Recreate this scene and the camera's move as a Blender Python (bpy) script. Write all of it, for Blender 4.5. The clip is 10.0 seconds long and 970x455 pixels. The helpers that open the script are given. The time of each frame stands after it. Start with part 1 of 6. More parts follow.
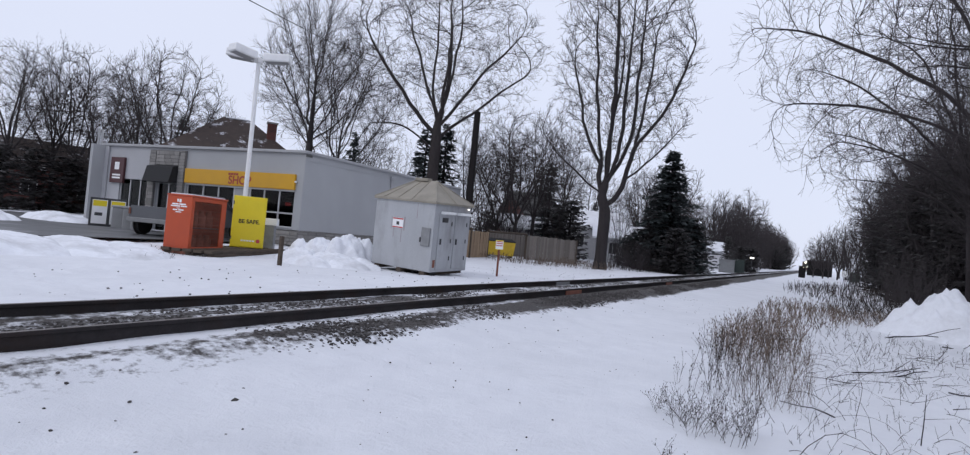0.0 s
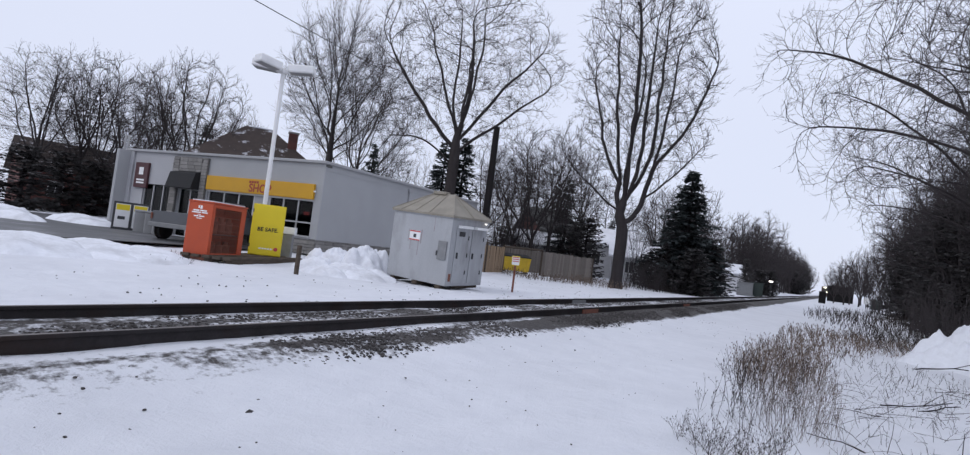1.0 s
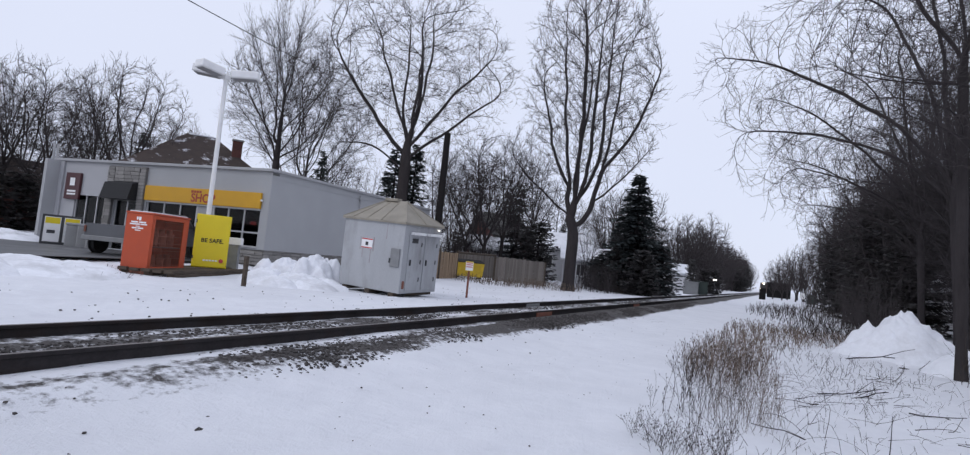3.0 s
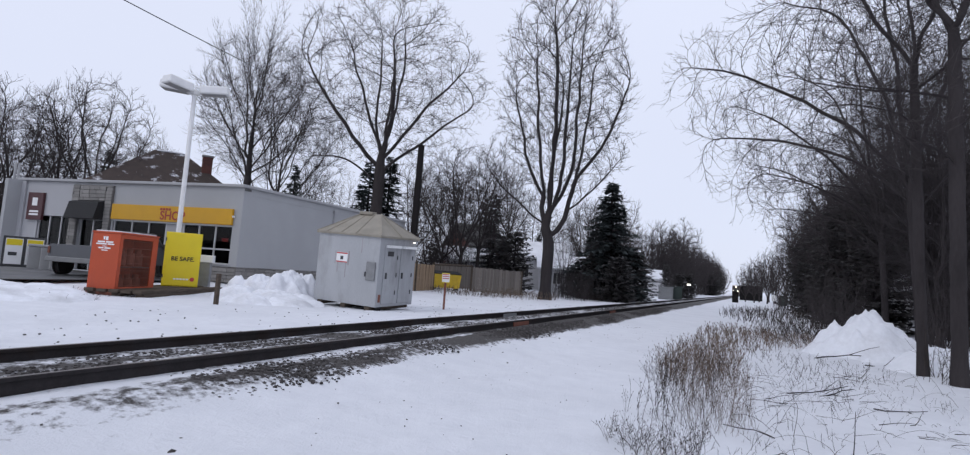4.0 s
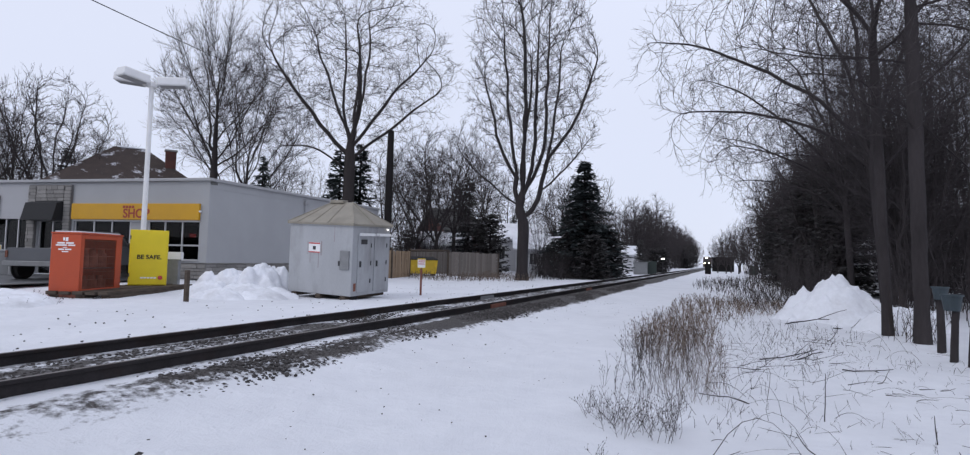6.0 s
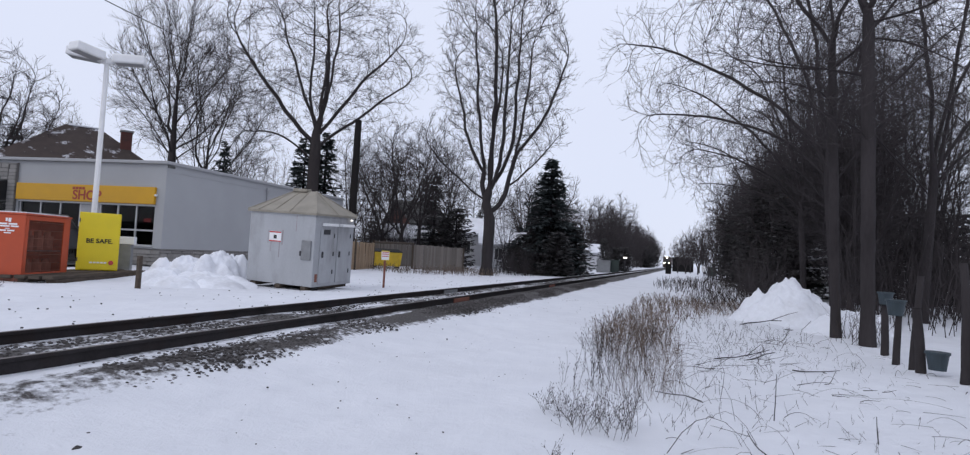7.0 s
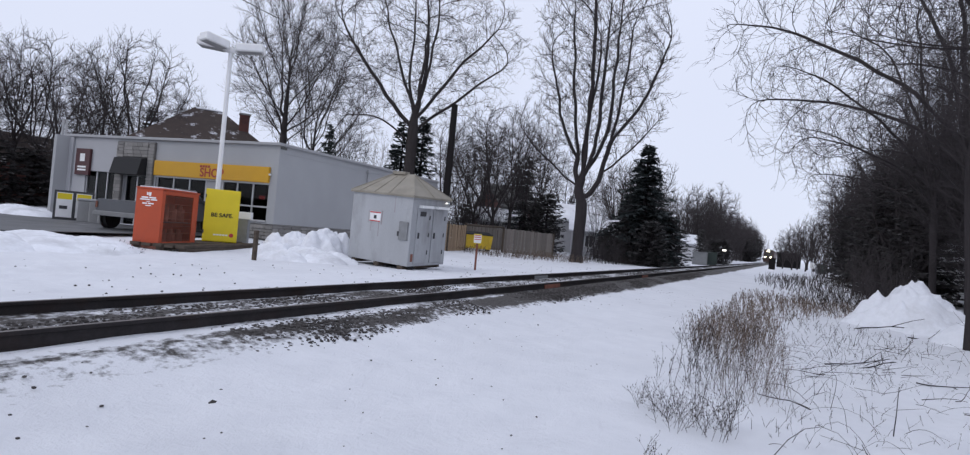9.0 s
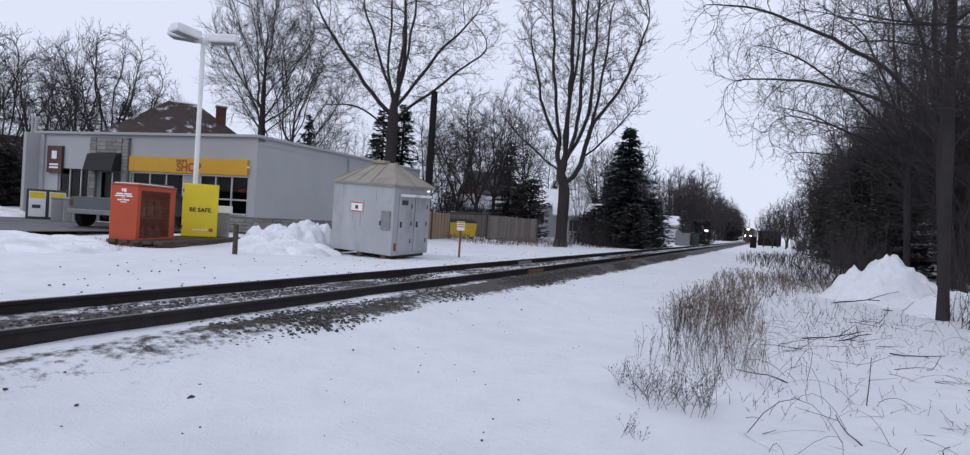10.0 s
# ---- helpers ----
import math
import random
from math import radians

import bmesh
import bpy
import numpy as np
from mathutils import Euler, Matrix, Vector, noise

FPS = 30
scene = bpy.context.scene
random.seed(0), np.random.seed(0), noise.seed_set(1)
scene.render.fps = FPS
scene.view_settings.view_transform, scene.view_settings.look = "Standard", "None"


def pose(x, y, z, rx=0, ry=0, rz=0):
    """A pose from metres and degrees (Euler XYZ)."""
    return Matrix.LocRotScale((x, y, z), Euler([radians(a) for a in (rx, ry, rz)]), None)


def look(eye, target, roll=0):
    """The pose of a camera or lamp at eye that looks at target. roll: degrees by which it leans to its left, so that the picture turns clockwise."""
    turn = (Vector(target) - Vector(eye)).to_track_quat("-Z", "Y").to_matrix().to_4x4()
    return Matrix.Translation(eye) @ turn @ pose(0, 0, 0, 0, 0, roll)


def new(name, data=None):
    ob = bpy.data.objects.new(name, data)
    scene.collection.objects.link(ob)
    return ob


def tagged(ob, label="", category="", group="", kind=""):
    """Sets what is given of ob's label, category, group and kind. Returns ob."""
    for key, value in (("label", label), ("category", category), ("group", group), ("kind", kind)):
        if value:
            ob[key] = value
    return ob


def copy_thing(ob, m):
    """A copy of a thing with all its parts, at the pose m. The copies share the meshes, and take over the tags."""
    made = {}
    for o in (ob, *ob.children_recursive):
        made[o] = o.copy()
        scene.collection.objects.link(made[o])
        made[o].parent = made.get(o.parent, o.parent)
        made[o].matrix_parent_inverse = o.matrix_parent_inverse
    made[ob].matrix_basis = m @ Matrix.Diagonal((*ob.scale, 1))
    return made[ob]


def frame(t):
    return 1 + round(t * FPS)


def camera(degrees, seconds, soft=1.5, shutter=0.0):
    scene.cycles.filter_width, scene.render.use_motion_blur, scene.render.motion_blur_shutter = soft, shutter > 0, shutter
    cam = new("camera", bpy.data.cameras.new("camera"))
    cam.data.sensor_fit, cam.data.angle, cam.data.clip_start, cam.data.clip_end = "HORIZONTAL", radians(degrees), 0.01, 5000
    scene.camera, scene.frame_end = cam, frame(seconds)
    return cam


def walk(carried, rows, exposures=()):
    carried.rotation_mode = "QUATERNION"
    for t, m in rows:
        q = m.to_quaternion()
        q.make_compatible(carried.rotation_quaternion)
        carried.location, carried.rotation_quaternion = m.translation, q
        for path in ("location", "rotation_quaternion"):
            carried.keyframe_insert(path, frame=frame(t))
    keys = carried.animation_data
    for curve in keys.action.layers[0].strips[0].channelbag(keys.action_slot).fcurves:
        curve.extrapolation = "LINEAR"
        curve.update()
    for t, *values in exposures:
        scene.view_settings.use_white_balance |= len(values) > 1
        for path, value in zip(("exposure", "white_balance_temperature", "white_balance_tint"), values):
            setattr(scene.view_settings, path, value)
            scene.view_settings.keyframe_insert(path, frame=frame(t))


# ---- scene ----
cam = camera(81.5, 10.0, soft=1.2)
# seconds, yaw to the left of the track, pitch, lean, place of the eye
PATH = [
    (0.0, 30.94, 1.11, 5.31, 0.042, -0.024, 1.548),
    (0.5, 33.19, 1.33, 5.86, 0.010, -0.083, 1.572),
    (1.0, 32.64, 2.41, 7.08, -0.056, 0.009, 1.559),
    (1.5, 30.23, 3.26, 6.89, -0.055, 0.016, 1.560),
    (2.0, 27.89, 3.08, 5.52, -0.057, -0.010, 1.567),
    (3.3, 27.97, 3.84, 5.76, -0.052, -0.038, 1.551),
    (3.5, 28.45, 4.14, 5.61, -0.009, -0.059, 1.555),
    (4.0, 25.58, 4.81, 4.12, 0.009, -0.077, 1.563),
    (4.5, 24.08, 3.37, 2.86, 0.029, -0.067, 1.566),
    (5.0, 25.84, 3.36, 3.37, 0.018, -0.016, 1.564),
    (5.5, 24.07, 3.13, 2.10, 0.025, 0.017, 1.551),
    (6.8, 21.69, 3.29, 1.70, 0.023, 0.045, 1.545),
    (7.0, 19.53, 2.83, 2.99, 0.023, 0.079, 1.552),
    (7.5, 17.33, 4.12, 1.42, 0.029, 0.127, 1.557),
    (8.0, 15.26, 3.23, 0.63, 0.017, 0.048, 1.552),
    (8.5, 14.77, 1.64, 2.43, -0.022, 0.019, 1.552),
    (8.7, 19.72, 1.83, 3.13, -0.030, 0.007, 1.562),
    (8.8, 22.45, 1.50, 3.80, -0.034, 0.000, 1.567),
    (8.9, 25.75, 1.02, 4.60, -0.038, -0.006, 1.573),
    (9.0, 28.49, 0.60, 5.23, -0.042, -0.012, 1.578),
    (9.5, 29.32, 0.61, 4.84, 0.014, 0.031, 1.569),
    (10.0, 26.85, -0.58, 3.56, 0.017, 0.028, 1.569),
]


def eye_pose(yaw, pitch, lean, x, y, z):
    a, e = radians(yaw), radians(pitch)
    way = Vector((-math.sin(a) * math.cos(e), math.cos(a) * math.cos(e), math.sin(e)))
    return look((x, y, z), Vector((x, y, z)) + way * 10, lean)


walk(cam, [(t, eye_pose(*row)) for t, *row in PATH])

# ---- light: an even, bright overcast sky ----
world = bpy.data.worlds.new("overcast_sky")
scene.world = world
world.use_nodes = True
wn, wl = world.node_tree.nodes, world.node_tree.links
wn.clear()
sky = wn.new("ShaderNodeTexSky")
sky.sky_type, sky.sun_disc = "NISHITA", False
sky.sun_elevation, sky.sun_rotation = radians(28), radians(200)
sky_bg = wn.new("ShaderNodeBackground")
sky_bg.inputs["Strength"].default_value = 0.05
cloud_bg = wn.new("ShaderNodeBackground")
cloud_bg.inputs["Strength"].default_value = 1.0
geo = wn.new("ShaderNodeTexCoord")
split = wn.new("ShaderNodeSeparateXYZ")
ramp = wn.new("ShaderNodeValToRGB")
ramp.color_ramp.elements[0].position, ramp.color_ramp.elements[0].color = 0.0, (0.83, 0.885, 1.075, 1)
ramp.color_ramp.elements[1].position, ramp.color_ramp.elements[1].color = 0.75, (0.93, 0.985, 1.18, 1)
cl_noise = wn.new("ShaderNodeTexNoise")
cl_noise.inputs["Scale"].default_value, cl_noise.inputs["Detail"].default_value = 1.6, 4
cl_mix = wn.new("ShaderNodeMix")
cl_mix.data_type, cl_mix.blend_type = "RGBA", "MULTIPLY"
cl_mix.inputs[0].default_value = 0.10
add = wn.new("ShaderNodeMixShader")
add.inputs[0].default_value = 0.88
out = wn.new("ShaderNodeOutputWorld")
wl.new(geo.outputs["Generated"], split.inputs[0])
wl.new(geo.outputs["Generated"], cl_noise.inputs["Vector"])
wl.new(split.outputs["Z"], ramp.inputs[0])
wl.new(ramp.outputs[0], cl_mix.inputs[6])
wl.new(cl_noise.outputs["Fac"], cl_mix.inputs[7])
wl.new(cl_mix.outputs[2], cloud_bg.inputs["Color"])
wl.new(sky.outputs[0], sky_bg.inputs["Color"])
wl.new(sky_bg.outputs[0], add.inputs[1])
wl.new(cloud_bg.outputs[0], add.inputs[2])
wl.new(add.outputs[0], out.inputs[0])
sun = new("sun", bpy.data.lights.new("sun", "SUN"))
sun.data.energy, sun.data.angle, sun.data.color = 0.5, radians(25), (1.0, 0.985, 0.96)
sun.matrix_world = look((0, 0, 60), (22, 40, 20))


# ---- materials ----
def mat(name, color, rough=0.7, vary=0.25, scale=6.0, fine=60.0, bump=0.15, metal=0.0, second=None, cover=0.5, sharp=0.12, island=0.0, spec=0.5, stretch=(1, 1, 1)):
    """Colour with broad stains, fine grain and relief; second: a stain colour that covers part of it; island: change from piece to piece."""
    m = bpy.data.materials.new(name)
    m.use_nodes = True
    n, l = m.node_tree.nodes, m.node_tree.links
    b = n["Principled BSDF"]
    b.inputs["Metallic"].default_value = metal
    b.inputs["Specular IOR Level"].default_value = spec
    tc = n.new("ShaderNodeTexCoord")
    mp = n.new("ShaderNodeMapping")
    mp.inputs["Scale"].default_value = stretch
    l.new(tc.outputs["Object"], mp.inputs[0])
    n1, n2 = n.new("ShaderNodeTexNoise"), n.new("ShaderNodeTexNoise")
    n1.inputs["Scale"].default_value, n1.inputs["Detail"].default_value = scale, 5
    n2.inputs["Scale"].default_value, n2.inputs["Detail"].default_value = fine, 3
    l.new(mp.outputs[0], n1.inputs["Vector"])
    l.new(mp.outputs[0], n2.inputs["Vector"])
    sumv = n.new("ShaderNodeMath")
    sumv.operation = "MULTIPLY_ADD"
    l.new(n2.outputs["Fac"], sumv.inputs[0])
    sumv.inputs[1].default_value = 0.45
    l.new(n1.outputs["Fac"], sumv.inputs[2])
    rng = n.new("ShaderNodeMapRange")
    rng.inputs["From Min"].default_value, rng.inputs["From Max"].default_value = 0.4, 1.05
    rng.inputs["To Min"].default_value, rng.inputs["To Max"].default_value = 1 - vary, 1 + vary
    l.new(sumv.outputs[0], rng.inputs[0])
    col = n.new("ShaderNodeMix")
    col.data_type, col.blend_type = "RGBA", "MULTIPLY"
    col.inputs[0].default_value = 1.0
    col.inputs[6].default_value = (*color, 1)
    l.new(rng.outputs[0], col.inputs[7])
    last = col.outputs[2]
    if second:
        n3 = n.new("ShaderNodeTexNoise")
        n3.inputs["Scale"].default_value, n3.inputs["Detail"].default_value, n3.inputs["Roughness"].default_value = scale * 0.6, 8, 0.65
        l.new(mp.outputs[0], n3.inputs["Vector"])
        r3 = n.new("ShaderNodeMapRange")
        r3.inputs["From Min"].default_value, r3.inputs["From Max"].default_value = 1 - cover - sharp, 1 - cover + sharp
        l.new(n3.outputs["Fac"], r3.inputs[0])
        mx = n.new("ShaderNodeMix")
        mx.data_type = "RGBA"
        l.new(r3.outputs[0], mx.inputs[0])
        l.new(last, mx.inputs[6])
        mx.inputs[7].default_value = (*second, 1)
        last = mx.outputs[2]
    if island:
        g = n.new("ShaderNodeNewGeometry")
        oi = n.new("ShaderNodeObjectInfo")
        ad = n.new("ShaderNodeMath")
        ad.operation = "ADD"
        l.new(g.outputs["Random Per Island"], ad.inputs[0])
        l.new(oi.outputs["Random"], ad.inputs[1])
        ri = n.new("ShaderNodeMapRange")
        ri.inputs["From Max"].default_value = 2.0
        ri.inputs["To Min"].default_value, ri.inputs["To Max"].default_value = 1 - island, 1 + island
        l.new(ad.outputs[0], ri.inputs[0])
        mi = n.new("ShaderNodeMix")
        mi.data_type, mi.blend_type = "RGBA", "MULTIPLY"
        mi.inputs[0].default_value = 1.0
        l.new(last, mi.inputs[6])
        l.new(ri.outputs[0], mi.inputs[7])
        last = mi.outputs[2]
    l.new(last, b.inputs["Base Color"])
    rr = n.new("ShaderNodeMapRange")
    rr.inputs["To Min"].default_value, rr.inputs["To Max"].default_value = max(0.03, rough - 0.12), min(1, rough + 0.12)
    l.new(n1.outputs["Fac"], rr.inputs[0])
    l.new(rr.outputs[0], b.inputs["Roughness"])
    if bump:
        bp = n.new("ShaderNodeBump")
        bp.inputs["Strength"].default_value, bp.inputs["Distance"].default_value = bump, 0.02
        l.new(sumv.outputs[0], bp.inputs["Height"])
        l.new(bp.outputs[0], b.inputs["Normal"])
    return m


def glow(name, color, strength):
    m = bpy.data.materials.new(name)
    m.use_nodes = True
    b = m.node_tree.nodes["Principled BSDF"]
    b.inputs["Base Color"].default_value = (*color, 1)
    b.inputs["Emission Color"].default_value = (*color, 1)
    b.inputs["Emission Strength"].default_value = strength
    return m


def glass(name, tint):
    m = bpy.data.materials.new(name)
    m.use_nodes = True
    b = m.node_tree.nodes["Principled BSDF"]
    b.inputs["Base Color"].default_value = (*tint, 1)
    b.inputs["Transmission Weight"].default_value = 1.0
    b.inputs["Roughness"].default_value = 0.03
    b.inputs["IOR"].default_value = 1.22
    return m


def ground_material():
    """Snow that thins out to gravel and mud along the track, with trodden and wind-blown unevenness."""
    m = bpy.data.materials.new("snow_ground")
    m.use_nodes = True
    n, l = m.node_tree.nodes, m.node_tree.links
    b = n["Principled BSDF"]
    tc = n.new("ShaderNodeTexCoord")

    def noise_tex(scale, detail=6, rough=0.6, stretch=None):
        t = n.new("ShaderNodeTexNoise")
        t.inputs["Scale"].default_value, t.inputs["Detail"].default_value, t.inputs["Roughness"].default_value = scale, detail, rough
        if stretch:
            mp = n.new("ShaderNodeMapping")
            mp.inputs["Scale"].default_value = stretch
            l.new(tc.outputs["Object"], mp.inputs[0])
            l.new(mp.outputs[0], t.inputs["Vector"])
        else:
            l.new(tc.outputs["Object"], t.inputs["Vector"])
        return t

    def math_node(op, a, bb=None, c=None):
        k = n.new("ShaderNodeMath")
        k.operation = op
        for i, v in enumerate((a, bb, c)):
            if v is None:
                continue
            if isinstance(v, (int, float)):
                k.inputs[i].default_value = v
            else:
                l.new(v, k.inputs[i])
        return k.outputs[0]

    def curve(v, pts):
        r = n.new("ShaderNodeValToRGB")
        els = r.color_ramp.elements
        els[0].position, els[0].color = pts[0][0], (pts[0][1],) * 3 + (1,)
        els[1].position, els[1].color = pts[-1][0], (pts[-1][1],) * 3 + (1,)
        for p, val in pts[1:-1]:
            e = els.new(p)
            e.color = (val,) * 3 + (1,)
        l.new(v, r.inputs[0])
        return r.outputs[0]

    def mix(f, a, c):
        k = n.new("ShaderNodeMix")
        k.data_type = "RGBA"
        l.new(f, k.inputs[0])
        for i, v in ((6, a), (7, c)):
            if isinstance(v, tuple):
                k.inputs[i].default_value = (*v, 1)
            else:
                l.new(v, k.inputs[i])
        return k.outputs[2]

    sp = n.new("ShaderNodeSeparateXYZ")
    l.new(tc.outputs["Object"], sp.inputs[0])
    broad, mid, fine, grit = noise_tex(0.35, 4), noise_tex(2.2, 6), noise_tex(9.0, 8, 0.7), noise_tex(38.0, 6, 0.75)
    streak = noise_tex(1.6, 7, 0.68, (1.0, 0.28, 1.0))
    # bare share across the track, from x = -10 (0) to x = -2 (1)
    across = math_node("MULTIPLY_ADD", sp.outputs["X"], 0.125, 1.25)
    share = curve(across, [(0.0, 0.0), (0.13, 0.10), (0.20, 0.34), (0.26, 0.48), (0.31, 0.48), (0.36, 0.58), (0.46, 0.54), (0.53, 0.52), (0.56, 0.40), (0.595, 0.58), (0.635, 0.54), (0.68, 0.26), (0.8, 0.03), (1.0, 0.0)])
    # past the crossing the shoulder of the near rail lies bare
    along = n.new("ShaderNodeMapRange")
    l.new(sp.outputs["Y"], along.inputs[0])
    along.inputs["From Min"].default_value, along.inputs["From Max"].default_value = 8.0, 20.0
    shoulder = curve(across, [(0.50, 0.0), (0.53, 0.5), (0.62, 0.46), (0.67, 0.22), (0.71, 0.0)])
    share = math_node("ADD", share, math_node("MULTIPLY", shoulder, along.outputs[0]))
    mess = math_node("MULTIPLY_ADD", fine.outputs["Fac"], 0.45, math_node("MULTIPLY", streak.outputs["Fac"], 0.62))
    bare = n.new("ShaderNodeMapRange")
    l.new(math_node("ADD", mess, math_node("MULTIPLY", share, 0.62)), bare.inputs[0])
    bare.inputs["From Min"].default_value, bare.inputs["From Max"].default_value = 0.80, 0.90
    # dirt flecks in the snow
    fleck = n.new("ShaderNodeMapRange")
    l.new(math_node("MULTIPLY", grit.outputs["Fac"], math_node("ADD", mid.outputs["Fac"], 0.5)), fleck.inputs[0])
    fleck.inputs["From Min"].default_value, fleck.inputs["From Max"].default_value = 0.72, 0.86
    snow = mix(mid.outputs["Fac"], (0.655, 0.67, 0.715), (0.81, 0.82, 0.855))
    snow = mix(math_node("MULTIPLY", curve(broad.outputs["Fac"], [(0.45, 0), (0.7, 1)]), 0.35), snow, (0.59, 0.60, 0.635))
    snow = mix(math_node("MULTIPLY", fleck.outputs[0], 0.7), snow, (0.20, 0.17, 0.14))
    gravel = mix(curve(grit.outputs["Fac"], [(0.35, 0), (0.65, 1)]), (0.022, 0.020, 0.020), (0.11, 0.100, 0.096))
    l.new(mix(bare.outputs[0], snow, gravel), b.inputs["Base Color"])
    b.inputs["Roughness"].default_value = 0.75
    b.inputs["Specular IOR Level"].default_value = 0.3
    bp = n.new("ShaderNodeBump")
    bp.inputs["Strength"].default_value, bp.inputs["Distance"].default_value = 0.7, 0.07
    h = math_node("ADD", math_node("MULTIPLY", fine.outputs["Fac"], 0.5), math_node("ADD", math_node("MULTIPLY", grit.outputs["Fac"], 0.25), mid.outputs["Fac"]))
    l.new(h, bp.inputs["Height"])
    l.new(bp.outputs[0], b.inputs["Normal"])
    return m


M_GROUND = ground_material()
M_SNOW = mat("piled_snow", (0.76, 0.775, 0.82), 0.8, 0.10, 1.6, 14, 0.5, second=(0.54, 0.545, 0.57), cover=0.40)
M_RAIL = mat("rusted_rail_steel", (0.030, 0.027, 0.028), 0.8, 0.4, 3, 40, 0.3, second=(0.032, 0.022, 0.019), cover=0.4, spec=0.12)
M_RAILTOP = mat("worn_rail_head", (0.16, 0.14, 0.13), 0.45, 0.3, 2, 30, 0.1, metal=0.7)
M_TIE = mat("weathered_tie_wood", (0.055, 0.045, 0.038), 0.9, 0.4, 4, 30, 0.5, stretch=(1, 6, 6), spec=0.12)
M_STONE = mat("ballast_stone", (0.066, 0.061, 0.060), 0.85, 0.3, 8, 50, 0.3, island=0.55, spec=0.12)
M_RUST = mat("red_rust_plate", (0.20, 0.075, 0.05), 0.8, 0.4, 8, 50, 0.3)
M_SHED = mat("grey_painted_steel", (0.37, 0.38, 0.395), 0.65, 0.14, 1.4, 30, 0.06, second=(0.25, 0.25, 0.255), cover=0.40, sharp=0.10, stretch=(1, 1, 0.35))
M_STREAK = mat("rust_stained_paint", (0.27, 0.23, 0.235), 0.7, 0.2, 5, 40, 0.05, second=(0.36, 0.365, 0.375), cover=0.45, stretch=(1, 1, 0.3))
M_SHEDROOF = mat("tan_sheet_roof", (0.27, 0.245, 0.20), 0.6, 0.16, 1.5, 25, 0.1, second=(0.20, 0.18, 0.145), cover=0.45)
M_DARKMETAL = mat("dark_metal", (0.04, 0.04, 0.043), 0.5, 0.3, 6, 50, 0.1)
M_GREYMETAL = mat("grey_metal", (0.22, 0.225, 0.23), 0.5, 0.2, 5, 50, 0.1, metal=0.3)
M_WHITE = mat("white_paint", (0.78, 0.78, 0.78), 0.5, 0.08, 3, 40, 0.05, second=(0.6, 0.6, 0.58), cover=0.3)
M_RED = mat("red_paint", (0.5, 0.05, 0.05), 0.5, 0.1)
M_LETTER = mat("dark_red_lettering", (0.30, 0.035, 0.02), 0.5, 0.1)
M_STUCCO = mat("grey_stucco", (0.37, 0.375, 0.385), 0.9, 0.06, 0.7, 90, 0.25, second=(0.34, 0.345, 0.355), cover=0.45, sharp=0.2)
M_STUCCO_L = mat("pale_stucco", (0.40, 0.40, 0.415), 0.9, 0.06, 0.7, 90, 0.25)
M_CAP = mat("roof_cap_metal", (0.34, 0.34, 0.35), 0.5, 0.1, 2, 40, 0.05)
M_FIELDSTONE = mat("grey_fieldstone", (0.22, 0.21, 0.20), 0.9, 0.25, 6, 40, 0.5, island=0.45)
M_MORTAR = mat("mortar", (0.16, 0.155, 0.15), 0.95, 0.2, 8, 60, 0.3)
M_YELLOW = mat("yellow_sign_paint", (0.56, 0.295, 0.006), 0.45, 0.06, 2, 40, 0.03)
M_YELLOW_BOX = mat("bright_yellow_paint", (0.74, 0.58, 0.010), 0.42, 0.06, 2, 40, 0.04, second=(0.66, 0.49, 0.02), cover=0.3)
M_ORANGE = mat("faded_orange_paint", (0.43, 0.062, 0.017), 0.5, 0.12, 2, 40, 0.05, second=(0.38, 0.06, 0.022), cover=0.4)
M_MAROON = mat("maroon_sign", (0.07, 0.022, 0.025), 0.45, 0.1)
M_BLACK = mat("black_canvas", (0.014, 0.014, 0.016), 0.8, 0.3)
# near-black base colour paints in the dimness of the room behind the glass
M_INSIDE = mat("interior_gloom_colour", (0.03, 0.028, 0.028), 0.9, 0.3, 1.5)
M_GLASS = glass("window_glass", (0.20, 0.22, 0.23))
M_FRAME = mat("aluminium_frame", (0.5, 0.5, 0.51), 0.4, 0.08, 4, 40, 0.03, metal=0.4)
M_ASPHALT = mat("wet_asphalt", (0.075, 0.076, 0.08), 0.45, 0.25, 0.8, 60, 0.15, second=(0.30, 0.30, 0.32), cover=0.33)
M_TIMBER = mat("old_timber", (0.085, 0.068, 0.055), 0.9, 0.4, 3, 40, 0.5, stretch=(1, 1, 6), spec=0.12)
M_FENCE_TAN = mat("tan_board", (0.27, 0.19, 0.12), 0.85, 0.25, 2, 40, 0.3, island=0.3, stretch=(1, 1, 0.3))
M_FENCE_GREY = mat("grey_weathered_board", (0.20, 0.178, 0.16), 0.9, 0.25, 2, 40, 0.3, island=0.35, stretch=(1, 1, 0.3), spec=0.12)
M_DUMP = mat("yellow_dumpster_paint", (0.62, 0.42, 0.03), 0.55, 0.2, 2, 40, 0.1, second=(0.3, 0.2, 0.05), cover=0.3)
M_BARK = mat("grey_brown_bark", (0.047, 0.041, 0.041), 0.95, 0.35, 2.5, 24, 0.8, stretch=(1, 1, 0.25), spec=0.12)
M_BARK_DARK = mat("dark_wet_bark", (0.041, 0.036, 0.037), 0.95, 0.35, 2.5, 24, 0.8, stretch=(1, 1, 0.25), spec=0.12)
